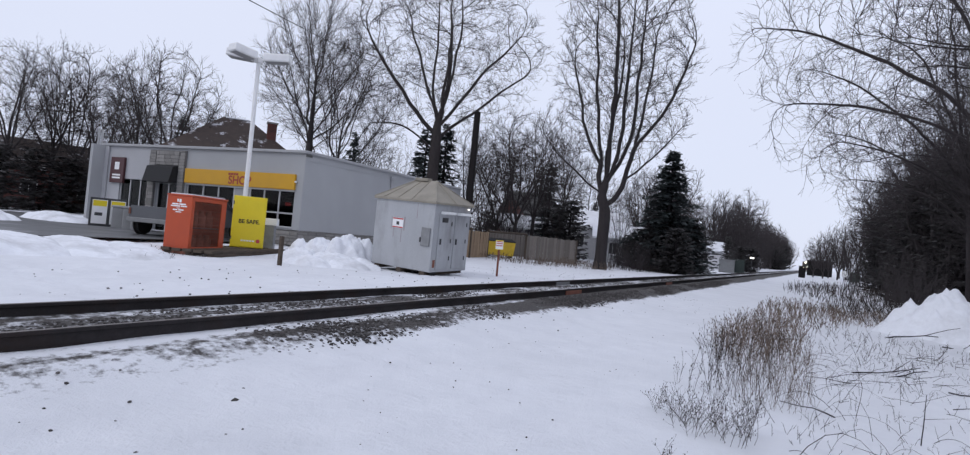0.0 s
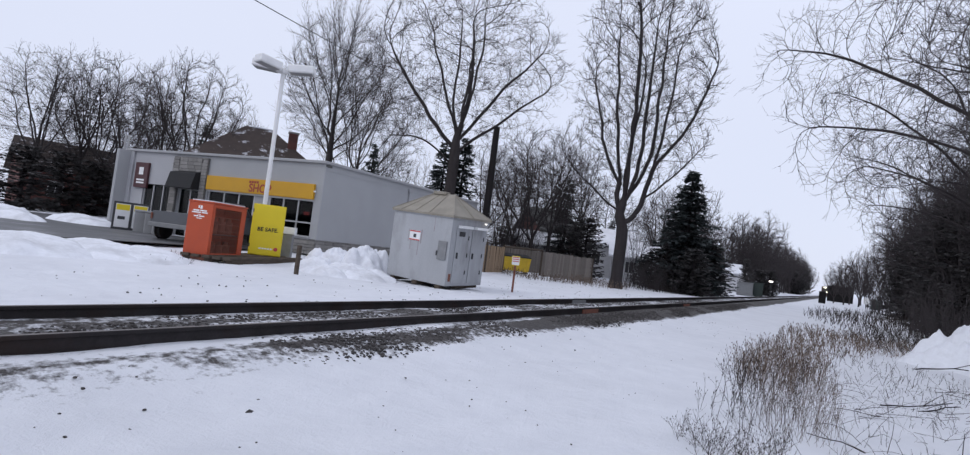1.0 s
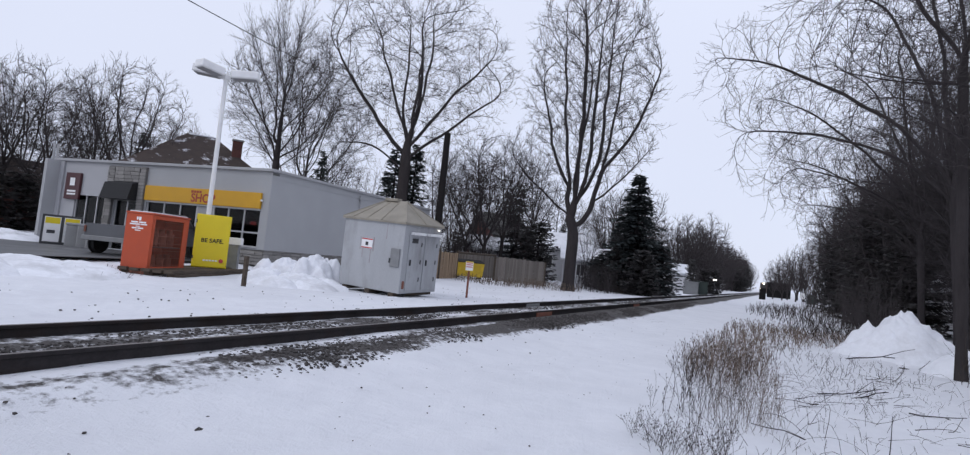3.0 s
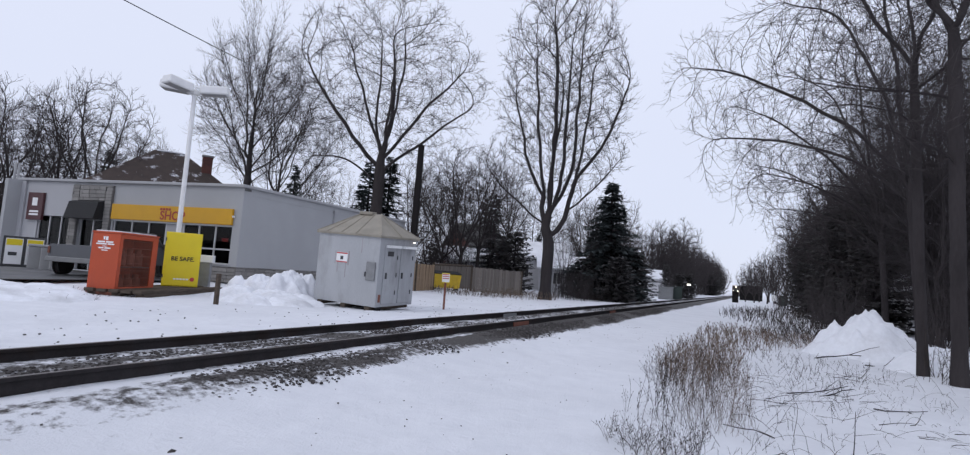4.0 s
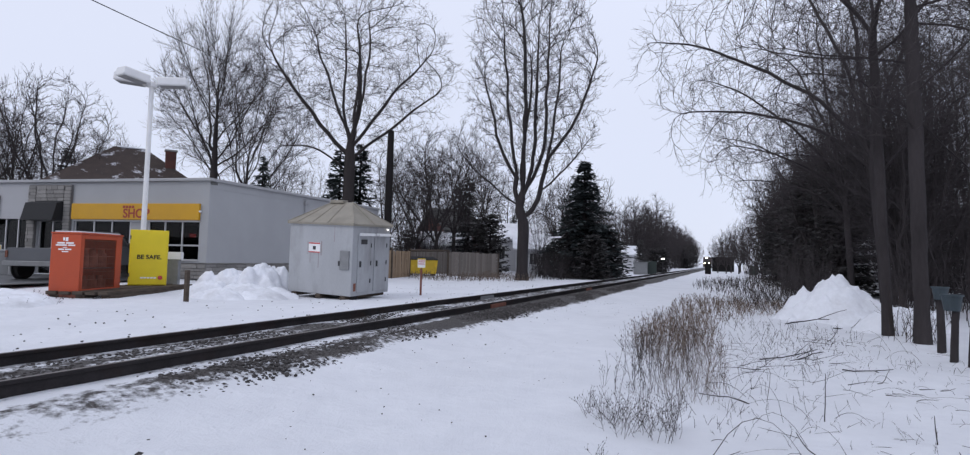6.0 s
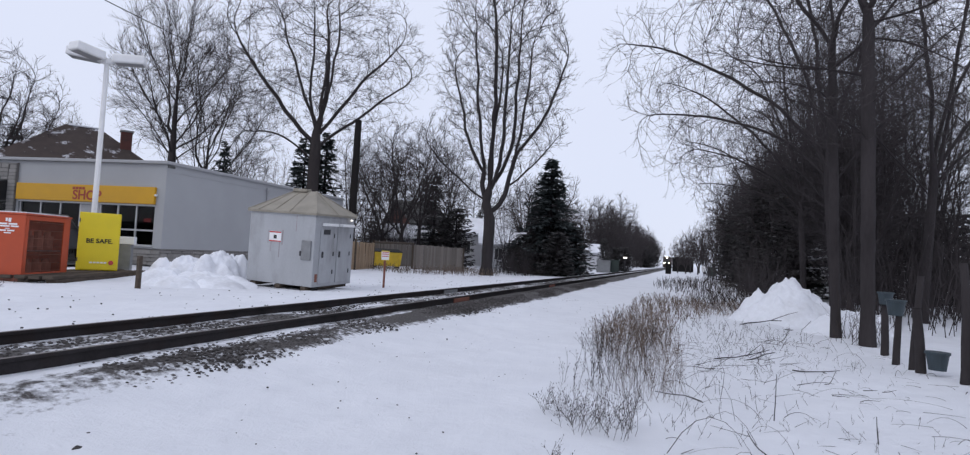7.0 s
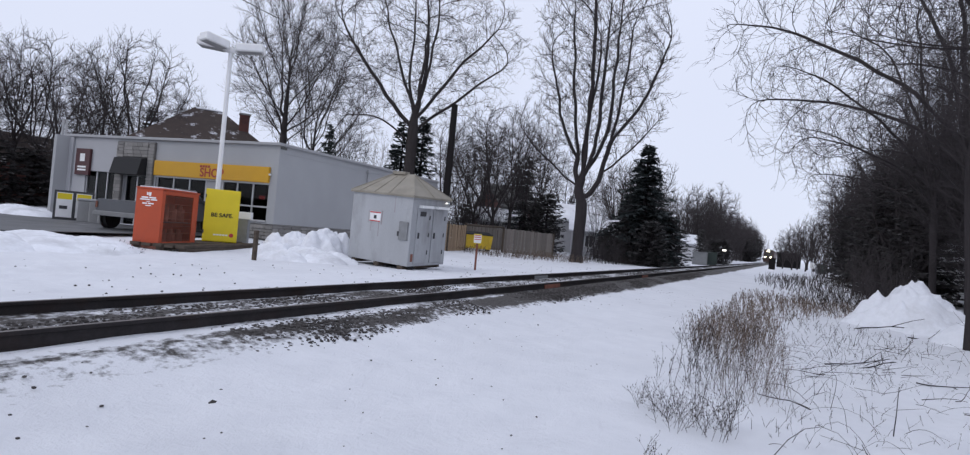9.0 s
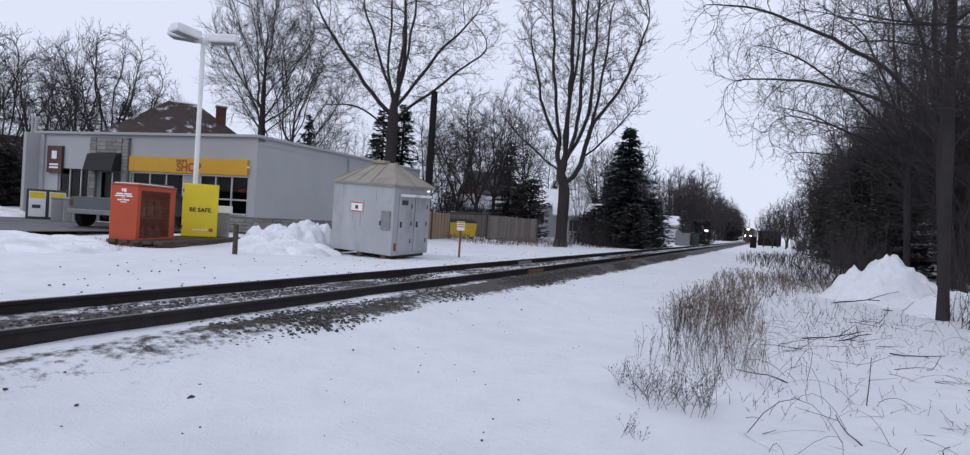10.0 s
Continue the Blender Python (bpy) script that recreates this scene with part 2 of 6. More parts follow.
M_TWIG = mat("bare_twig", (0.056, 0.049, 0.050), 0.95, 0.3, 3, 20, 0, spec=0.12)
M_NEEDLE = mat("dark_spruce_needles", (0.078, 0.092, 0.092), 0.85, 0.4, 0.9, 8, 0, island=0.5, spec=0.12)
M_CEDAR = mat("dull_cedar_foliage", (0.080, 0.077, 0.076), 0.85, 0.4, 0.9, 8, 0, island=0.5, spec=0.12)
M_WEED = mat("dry_weed_stalk", (0.150, 0.115, 0.092), 0.95, 0.3, 2, 20, 0, island=0.5, spec=0.12)
M_WEED_DARK = mat("dark_dead_stalk", (0.044, 0.035, 0.031), 0.95, 0.3, 2, 20, 0, island=0.5, spec=0.12)
M_BRICK = mat("red_brick", (0.115, 0.045, 0.038), 0.9, 0.25, 2, 30, 0.2)
M_ROOF_BROWN = mat("brown_shingle", (0.055, 0.040, 0.035), 0.9, 0.3, 2, 30, 0.4, second=(0.70, 0.71, 0.75), cover=0.375, sharp=0.05)
M_ROOF_GREY = mat("grey_shingle", (0.11, 0.11, 0.105), 0.9, 0.2, 2, 30, 0.4)
M_SIDING = mat("white_siding", (0.60, 0.60, 0.62), 0.7, 0.08, 2, 30, 0.1)
M_SHINGLE_SNOW = mat("snowy_roof", (0.80, 0.81, 0.85), 0.8, 0.1, 1, 12, 0.3)
M_POLE = mat("creosoted_pole", (0.018, 0.016, 0.016), 0.9, 0.3, 2, 30, 0.4, stretch=(1, 1, 0.2), spec=0.12)
M_TRUCK = mat("grey_truck_paint", (0.12, 0.125, 0.135), 0.35, 0.1, 2, 40, 0.02, metal=0.4)
M_TYRE = mat("tyre_rubber", (0.02, 0.02, 0.021), 0.85, 0.2, 6, 40, 0.2)
M_CONCRETE = mat("grey_concrete", (0.30, 0.30, 0.30), 0.9, 0.15, 2, 40, 0.3)
M_GREEN = mat("dark_green_box", (0.03, 0.045, 0.04), 0.6, 0.2)
M_TEAL = mat("weathered_teal_plastic", (0.03, 0.046, 0.056), 0.6, 0.3, 5, 40, 0.1)
M_LOCO = mat("black_locomotive_paint", (0.03, 0.028, 0.028), 0.5, 0.3)
M_LOCO_RED = mat("dull_red_locomotive_paint", (0.05, 0.024, 0.02), 0.5, 0.2)
M_DARKWOOD = mat("black_stained_wood", (0.016, 0.015, 0.015), 0.95, 0.3, 3, 40, 0.2, spec=0.08)
M_LAMP = glow("headlight_glow", (1.0, 0.86, 0.62), 22)
M_SMALL_LAMP = glow("wall_lamp_glow", (1.0, 0.95, 0.88), 2.5)
M_NEON = glow("red_neon", (0.6, 0.04, 0.04), 0.35)


# ---- mesh helpers ----
def mesh_of(name, verts, faces, smooth=False):
    me = bpy.data.meshes.new(name)
    me.from_pydata([tuple(v) for v in verts], [], faces)
    if smooth:
        me.polygons.foreach_set("use_smooth", [True] * len(me.polygons))
    me.update()
    return me


def part(name, bm, material, parent, label=""):
    """Links a bmesh or mesh as one object under a thing or part."""
    me = bm
    if isinstance(bm, bmesh.types.BMesh):
        me = bpy.data.meshes.new(name)
        bm.normal_update()
        bm.to_mesh(me)
        bm.free()
    if material is not None and not me.materials:
        me.materials.append(material)
    ob = new(name, me)
    ob.parent = parent
    if label:
        tagged(ob, label)
    return ob


def thing(name, m, label, category, group="", kind=""):
    ob = new(name)
    ob.empty_display_size = 0.2
    ob.matrix_basis = m
    return tagged(ob, label, category, group, kind)


def box(x0, x1, y0, y1, z0, z1, bevel=0.0, bm=None):
    bm = bm or bmesh.new()
    m = Matrix.LocRotScale(((x0 + x1) / 2, (y0 + y1) / 2, (z0 + z1) / 2), None, (abs(x1 - x0), abs(y1 - y0), abs(z1 - z0)))
    made = bmesh.ops.create_cube(bm, size=1, matrix=m)["verts"]
    if bevel:
        edges = list({e for v in made for e in v.link_edges})
        bmesh.ops.bevel(bm, geom=edges, offset=bevel, segments=2, affect="EDGES", profile=0.5)
    return bm


def cyl(p, q, r0, r1=None, n=12, bm=None):
    bm = bm or bmesh.new()
    p, q = Vector(p), Vector(q)
    rot = (q - p).to_track_quat("Z", "Y").to_matrix().to_4x4()
    bmesh.ops.create_cone(bm, cap_ends=True, segments=n, radius1=r0, radius2=r0 if r1 is None else r1, depth=(q - p).length, matrix=Matrix.Translation((p + q) / 2) @ rot)
    return bm


def text_mesh(body, size, m):
    c = bpy.data.curves.new("text", "FONT")
    c.body, c.size, c.align_x, c.align_y, c.extrude = body, size, "CENTER", "CENTER", 0.004
    c.offset = size * 0.022
    ob = bpy.data.objects.new("text", c)
    scene.collection.objects.link(ob)
    bpy.context.view_layer.update()
    me = bpy.data.meshes.new_from_object(ob.evaluated_get(bpy.context.evaluated_depsgraph_get()))
    bpy.data.objects.remove(ob)
    me.transform(m)
    return me


class Tubes:
    """Gathers tapered tubes and small leaves, and joins them into one mesh at the end."""

    def __init__(self):
        self.lines, self.many, self.tris = {}, [], []

    def add(self, pts, radii, sides=3):
        pts = np.asarray(pts, float)
        self.lines.setdefault((len(pts), sides), []).append((pts, np.asarray(radii, float)))
        return self

    def add_many(self, pts, radii, sides=3):
        """pts: tubes x points x 3, radii: tubes x points."""
        self.many.append((pts, radii, sides))

    def tri(self, a, b, c):
        self.tris.append((a, b, c))

    def mesh(self, name, smooth=True):
        groups = [(np.stack([p for p, _ in g]), np.stack([r for _, r in g]), k[1]) for k, g in self.lines.items()] + self.many
        verts, quads, o = [], [], 0
        for pts, rad, sides in groups:
            n, k = pts.shape[:2]
            tan = np.gradient(pts, axis=1)
            tan /= np.linalg.norm(tan, axis=2, keepdims=True) + 1e-9
            ref = np.where(np.abs(tan[:, :1, 1:2]) < 0.8, np.array([0.31, 0.95, 0.07]), np.array([0.95, 0.1, 0.2]))
            u = np.cross(tan, np.broadcast_to(ref, tan.shape))
            u /= np.linalg.norm(u, axis=2, keepdims=True) + 1e-9
            w = np.cross(tan, u)
            a = np.arange(sides) * 2 * np.pi / sides
            ring = pts[:, :, None] + (u[:, :, None] * np.cos(a)[:, None] + w[:, :, None] * np.sin(a)[:, None]) * rad[:, :, None, None]
            verts.append(ring.reshape(-1, 3))
            at = o + (np.arange(n)[:, None, None] * k + np.arange(k - 1)[None, :, None]) * sides
            lo, nx = at + np.arange(sides), at + (np.arange(sides) + 1) % sides
            quads.append(np.stack([lo, nx, nx + sides, lo + sides], -1).reshape(-1, 4))
            o += n * k * sides
        q = np.concatenate(quads) if quads else np.zeros((0, 4), int)
        if self.tris:
            verts.append(np.array(self.tris, float).reshape(-1, 3))
        t = o + np.arange(len(self.tris) * 3)
        v = np.concatenate(verts)
        me = bpy.data.meshes.new(name)
        me.vertices.add(len(v))
        me.vertices.foreach_set("co", v.astype(np.float32).ravel())
        me.loops.add(q.size + t.size)
        me.loops.foreach_set("vertex_index", np.concatenate([q.ravel(), t]).astype(np.int32))
        me.polygons.add(len(q) + len(t) // 3)
        me.polygons.foreach_set("loop_start", np.concatenate([np.arange(len(q)) * 4, q.size + np.arange(len(t) // 3) * 3]).astype(np.int32))
        me.polygons.foreach_set("use_smooth", np.full(len(me.polygons), smooth))
        me.update(calc_edges=True)
        return me


# ---- ground ----
XS = [-4000, -60, -34, -22, -17, -14, -11, -8.9, -7.9, -5.15, -4.7, -3.9, -2.2, 0, 2.5, 5, 12, 4000]
ZS = [0.6, 0.5, 0.42, 0.40, 0.17, 0.13, 0.12, 0.16, 0.255, 0.25, 0.13, 0.03, 0, 0, 0.04, 0.15, 0.25, 0.5]


def ground_z(x, y):
    return float(np.interp(x, XS, ZS))


def build_ground():
    def lines(near0, near1, step, far):
        inner = list(np.arange(near0, near1 + 1e-6, step))
        lo, hi, d = [near0], [near1], step
        while lo[-1] > -far:
            d *= 1.22
            lo.append(lo[-1] - d)
            hi.append(hi[-1] + d)
        return np.array(lo[:0:-1] + inner + hi[1:])

    xs, ys = lines(-16.5, 6.0, 0.115, 3800), lines(-2.0, 26.0, 0.13, 3800)
    zx = np.interp(xs, XS, ZS)
    verts = []
    for y in ys:
        for x, z in zip(xs, zx):
            near = max(0.0, 1 - (abs(x) + abs(y)) / 90)
            lumps = noise.noise((x * 0.45, y * 0.45, 3.1)) * 0.05 + noise.noise((x * 1.7, y * 1.7, 7.7)) * 0.028 + noise.noise((x * 5, y * 5, 1.7)) * 0.010
            if -16.5 < x < -8.0:
                lumps += noise.noise((x * 2.3, y * 2.3, 5.4)) * 0.03 + noise.noise((x * 6.5, y * 6.5, 2.4)) * 0.018
            if x > 0.8:
                lumps += noise.noise((x * 0.9, y * 0.9, 9.4)) * 0.06
            verts.append((x, y, z + lumps * near * (0.5 if -8.2 < x < -5.0 else 1)))
    nx = len(xs)
    faces = [(j * nx + i, j * nx + i + 1, (j + 1) * nx + i + 1, (j + 1) * nx + i) for j in range(len(ys) - 1) for i in range(nx - 1)]
    me = mesh_of("ground", verts, faces, True)
    me.materials.append(M_GROUND)
    tagged(new("ground", me), "snow-covered ground with gravel showing along the railway track", "ground", kind="structure")


build_ground()
TRACK_X, RAIL_TOP = -6.48, 0.40


def rail_profile(top):
    """Half outline of a rail section, from the foot to the head."""
    h = 0.185
    return [(-0.07, 0), (-0.07, 0.012), (-0.012, 0.032), (-0.010, h - 0.045), (-0.036, h - 0.036), (-0.036, h - 0.008), (-0.028, h), (0.028, h), (0.036, h - 0.008), (0.036, h - 0.036), (0.010, h - 0.045), (0.012, 0.032), (0.07, 0.012), (0.07, 0)]


def build_track():
    track = thing("railway_track", pose(TRACK_X, 0, RAIL_TOP - 0.185), "rusty railway track with snow and gravel between the rails", "railway track", kind="structure")
    ys = [-60, -20, 0, 20, 60, 150, 400, 1200]
    prof = rail_profile(0)
    k = len(prof)
    for side in (-0.7525, 0.7525):
        v = [(side + px, y, pz) for y in ys for px, pz in prof]
        f = [(a * k + b, a * k + (b + 1) % k, (a + 1) * k + (b + 1) % k, (a + 1) * k + b) for a in range(len(ys) - 1) for b in range(k)]
        me = mesh_of("rail", v, f)
        me.materials.append(M_RAIL)
        me.materials.append(M_RAILTOP)
        for p in me.polygons:
            if p.index % k == 6:
                p.material_index = 1
        part("rail", me, None, track, "dark rusty steel rail")
    # joint bars and rusty patches at the rail joints
    for side, y, m in ((0.7525, 14.6, M_RUST), (-0.7525, 17.4, M_GREYMETAL), (0.7525, 26.0, M_RUST)):
        part("joint_bar", box(side + 0.012, side + 0.045, y - 0.55, y + 0.55, 0.03, 0.14, 0.006), m, track, "rusty joint bar bolted to the rail")
    tie = box(-1.3, 1.3, -0.11, 0.11, -0.16, 0.012, 0.012)
    first = part("tie", tie, M_TIE, track)
    rng = random.Random(5)
    for i in range(1, 190):
        o = new("tie", first.data)
        o.parent = track
        o.matrix_basis = pose(rng.uniform(-0.05, 0.05), -8 + i * 0.56, rng.uniform(-0.12, -0.07), 0, 0, rng.uniform(-1.5, 1.5))
    first.matrix_basis = pose(0, -8, -0.09)
    return track


build_track()


def stone_mesh(rng, r):
    bm = bmesh.new()
    bmesh.ops.create_icosphere(bm, subdivisions=1, radius=r)
    for v in bm.verts:
        v.co *= rng.uniform(0.65, 1.2)
        v.co.z *= 0.75
    vs = [tuple(v.co) for v in bm.verts]
    fs = [tuple(v.index for v in f.verts) for f in bm.faces]
    bm.free()
    return np.array(vs), fs


def build_ballast():
    rng = random.Random(11)
    kinds = [stone_mesh(rng, 1.0) for _ in range(8)]
    v, f = [], []

    def put(x, y, r, lift=0.3):
        vs, fs = kinds[rng.randrange(8)]
        a = rng.uniform(0, 6.28)
        c, s = math.cos(a), math.sin(a)
        o = len(v)
        z = ground_z(x, y) + r * lift
        for p in vs:
            v.append((x + (p[0] * c - p[1] * s) * r, y + (p[0] * s + p[1] * c) * r, z + p[2] * r))
        f.extend(tuple(i + o for i in t) for t in fs)

    for _ in range(15000):
        y = -3 + 45 * rng.random() ** 1.5
        x = rng.gauss(-5.06, 0.24)
        patch = noise.noise((x * 0.9, y * 0.35, 4.2)) + 0.5 * noise.noise((x * 3, y * 2, 1.2))
        if patch > (-0.22 if y > 4 else 0.06) + abs(x + 5.06) * 0.3 and -5.6 < x < -4.6 - 0.15 * rng.random():
            put(x, y, rng.uniform(0.008, 0.030), 0.15)
    for _ in range(9000):
        y = -3 + 40 * rng.random() ** 1.5
        x = rng.uniform(-7.1, -5.85)
        if noise.noise((x * 1.2, y * 0.8, 8.2)) > -0.2:
            put(x, y, rng.uniform(0.008, 0.028), 0.15)
    for _ in range(5000):
        y = -2 + 34 * rng.random()
        x = rng.gauss(-7.75, 0.30)
        if x < -7.35 and noise.noise((x * 1.2, y * 0.5, 2.2)) > -0.1:
            put(x, y, rng.uniform(0.008, 0.026), 0.15)
    for _ in range(340):
        x, y = rng.uniform(-5.2, -1.2), rng.uniform(1.5, 22)
        put(x, y, rng.uniform(0.004, 0.014) * (1.4 if x < -3.6 else 0.9), 0.1)
    for _ in range(420):
        x, y = -8.0 - 6.5 * rng.random() ** 1.6, rng.uniform(2, 32)
        put(x, y, rng.uniform(0.008, 0.026), 0.15)
    me = mesh_of("ballast_stones", v, f)
    me.materials.append(M_STONE)
    tagged(new("ballast_stones", me), "dark grey ballast stones scattered beside the rails", "gravel", kind="stuff")
    for x, y, r in ((-3.95, 2.95, 0.045), (-4.3, 1.3, 0.028), (-3.5, 1.95, 0.022)):
        vs, fs = stone_mesh(rng, r)
        me = mesh_of("stone", vs, fs)
        me.materials.append(M_STONE)
        ob = new("stone", me)
        ob.matrix_basis = pose(x, y, ground_z(x, y) + r * 0.1)
        tagged(ob, "loose grey stone lying on the snow", "stone", "loose stones")


build_ballast()


# ---- trees ----
def bent(rng, p, d, length, segs, wander, lift):
    """A wandering line from p along d, pulled upwards by lift."""
    p, d = np.array(p, float), np.array(d, float)
    pts, dirs = [p.copy()], [d.copy()]
    for _ in range(segs):
        d = d + np.array([rng.gauss(0, wander), rng.gauss(0, wander), rng.gauss(0, wander * 0.7) + lift])
        d /= np.linalg.norm(d)
        p = p + d * length / segs
        pts.append(p.copy())
        dirs.append(d.copy())
    return pts, dirs


def turned(rng, d, angle):
    """The direction d tipped by about angle degrees to a random side."""
    side = np.array([rng.gauss(0, 1), rng.gauss(0, 1), rng.gauss(0, 1)])
    side -= d * side.dot(d)
    side /= np.linalg.norm(side) + 1e-9
    a = radians(angle)
    return d * math.cos(a) + side * math.sin(a)


def unit(a):
    return a / (np.linalg.norm(a, axis=-1, keepdims=True) + 1e-9)


def radial_limbs(rng, n, z0, z1, reach, rise):
    """Limbs all round a stem between the heights z0 and z1, shorter towards its top."""
    out = []
    for i in range(n):
        u = (i + rng.random()) / n
        a, r = i * 2.4 + rng.uniform(-0.4, 0.4), reach * (1.05 - 0.75 * u) * rng.uniform(0.8, 1.1)
        z, up = z0 + (z1 - z0) * u, rise * rng.uniform(0.8, 1.15)
        out.append((z, r * 0.5 * math.cos(a), z + up * 0.42, r * math.cos(a), z + up, r * math.sin(a)))
    return out


def grown_tree(seed, stem, limbs, crown, radius, points=1500, step=0.42, kill=0.8, sense=3.2, up=0.25, tip=0.012, wander=0.22, twigs=2, twig_len=(0.5, 1.1), sprigs=2, angle=(28, 55), twig_up=0.25, flare=1.3):
    """A bare tree: a stem and main limbs, from which branches grow towards free room in the crown, then twigs and sprigs.
    stem: (lean x, lean y, height); limbs: (height on the stem, x and height half-way, x and height at the end, depth); crown: balls (x, y, z, rx, ry, rz)."""
    g = np.random.RandomState(seed)
    pos, par = [], []

    def line(pts, start):
        last = start
        for p in pts:
            pos.append(p)
            par.append(last)
            last = len(pos) - 1

    n = max(4, int(stem[2] / step))
    q = np.linspace(0, 1, n + 1)[:, None]
    line(np.array([[0, 0, -0.3]]) * (1 - q) + np.array([stem]) * q + g.normal(0, 0.02, (n + 1, 3)) * q, -1)
    trunk = np.array(pos)
    for z0, xm, zm, xe, ze, depth in limbs:
        here = np.array(pos)
        s = int(np.argmin(np.linalg.norm(here - np.array([xm * 0.3, depth * 0.14, z0]), axis=1)))
        a, m, e = here[s], np.array([xm, depth * 0.45, zm]), np.array([xe, depth, ze])
        c = 2 * m - (a + e) / 2
        n = max(3, int((np.linalg.norm(m - a) + np.linalg.norm(e - m)) / step))
        q = np.linspace(0, 1, n + 1)[1:, None]
        sway = np.cumsum(g.normal(0, 0.085, (n, 3)) * np.array([1, 1, 0.4]), axis=0) * 0.8 * np.minimum(1, q * 4)
        line((1 - q) ** 2 * a + 2 * q * (1 - q) * c + q**2 * e + sway, s)
    ball = np.array(crown, float)
    vol = ball[:, 3] * ball[:, 4] * ball[:, 5]
    pick = ball[g.choice(len(ball), points, p=vol / vol.sum())]
    goal = pick[:, :3] + unit(g.normal(0, 1, (points, 3))) * g.rand(points, 1) ** 0.36 * pick[:, 3:]
    P = np.array(pos)
    near = np.full(points, 1e9)
    who = np.zeros(points, int)
    kids = np.zeros(60000, int)
    kids[np.array(par)[1:]] += 1
    first = 0
    for _ in range(130):
        fresh = P[first:]
        if len(fresh):
            d = np.linalg.norm(goal[:, None] - fresh[None], axis=2)
            i = d.argmin(1)
            dm = d[np.arange(len(goal)), i]
            better = dm < near
            near[better], who[better] = dm[better], i[better] + first
        keep = near > kill
        goal, near, who = goal[keep], near[keep], who[keep]
        live = near < sense
        if not live.any():
            break
        pull = np.zeros_like(P)
        np.add.at(pull, who[live], unit(goal[live] - P[who[live]]))
        ids = np.unique(who[live])
        ids = ids[kids[ids] < 3]
        if not len(ids):
            break
        heading = unit(P[ids] - P[np.maximum(0, np.array(par)[ids])])
        ahead = (unit(pull[ids]) * heading).sum(1) > -0.25
        ids, heading = ids[ahead], heading[ahead]
        if not len(ids):
            break
        d = unit(unit(pull[ids]) + heading * 1.0 + np.array([0, 0, up]) + g.normal(0, wander, (len(ids), 3)))
        kids[ids] += 1
        first = len(P)
        P = np.concatenate([P, P[ids] + d * step])
        par.extend(ids.tolist())
    par = np.array(par)
    n = len(P)
    load, main, best = np.zeros(n), np.full(n, -1), np.zeros(n)
    count = np.bincount(par[1:], minlength=n)
    # children come after their parents
    for i in range(n - 1, 0, -1):
        load[i] = max(load[i], 1)
        load[par[i]] += load[i]
        if load[i] > best[par[i]]:
            best[par[i]], main[par[i]] = load[i], i
    grow = math.log(radius / tip) / math.log(max(2, load[0]))
    rad = tip * np.maximum(load, 1) ** grow
    rad *= 1 + (flare - 1) * np.clip(1 - P[:, 2] / 0.7, 0, 1)
    S = P.copy()
    mid = np.arange(1, n)[main[1:] >= 0]
    mid = mid[mid >= len(trunk) // 2]
    S[mid] = P[mid] * 0.5 + (P[par[mid]] + P[main[mid]]) * 0.25
    wood, fine = Tubes(), Tubes()
    for i in range(n):
        if i == 0 or main[par[i]] != i:
            chain = [] if i == 0 else [par[i]]
            k = i
            while k >= 0:
                chain.append(k)
                k = main[k]
            r = rad[chain].copy()
            if i:
                r[0] = r[1]
            if len(chain) > 1:
                (wood if r[0] > tip * 1.8 else fine).add(S[chain], r, 10 if r[0] > 0.12 else 6 if r[0] > 0.035 else 3)
    # twigs on the thin branches, and sprigs on the twigs
    thin = np.arange(n)[(rad < tip * 3.2) & (np.arange(n) > len(trunk))]
    base = np.repeat(thin, twigs)
    lead = unit(S[base] - S[par[base]])

    def shoots(start, lead, lo, hi, r0, lift):
        m = len(start)
        side = unit(np.cross(lead, g.normal(0, 1, (m, 3))))
        a = np.radians(g.uniform(*angle, (m, 1)))
        d1 = unit(lead * np.cos(a) + side * np.sin(a) + np.array([0, 0, lift * 0.5]))
        d2 = unit(d1 + np.array([0, 0, lift]) + g.normal(0, 0.14, (m, 3)))
        ln = g.uniform(lo, hi, (m, 1))
        p1 = start + d1 * ln * 0.5
        p2 = p1 + d2 * ln * 0.5
        fine.add_many(np.stack([start, p1, p2], 1), np.array([[r0, r0 * 0.8, r0 * 0.45]]) * g.uniform(0.8, 1.2, (m, 1)), 3)
        return p1, p2, d2

    if twigs:
        p1, p2, d = shoots(S[base], lead, *twig_len, tip * 0.8, twig_up)
        if sprigs:
            k = np.repeat(np.arange(len(p1)), sprigs)
            u = g.rand(len(k), 1)
            shoots(p1[k] * (1 - u) + p2[k] * u, d[k], twig_len[0] * 0.5, twig_len[1] * 0.6, tip * 0.6, twig_up)
    return wood.mesh("trunk"), fine.mesh("crown", False)


def place_tree(name, meshes, m, label, category="tree", group="", bark=None, twig=None):
    t = thing(name, m, label, category, group)
    part("trunk", meshes[0], bark or M_BARK, t)
    part("crown", meshes[1], twig or M_TWIG, t, "bare leafless twigs")
    return t


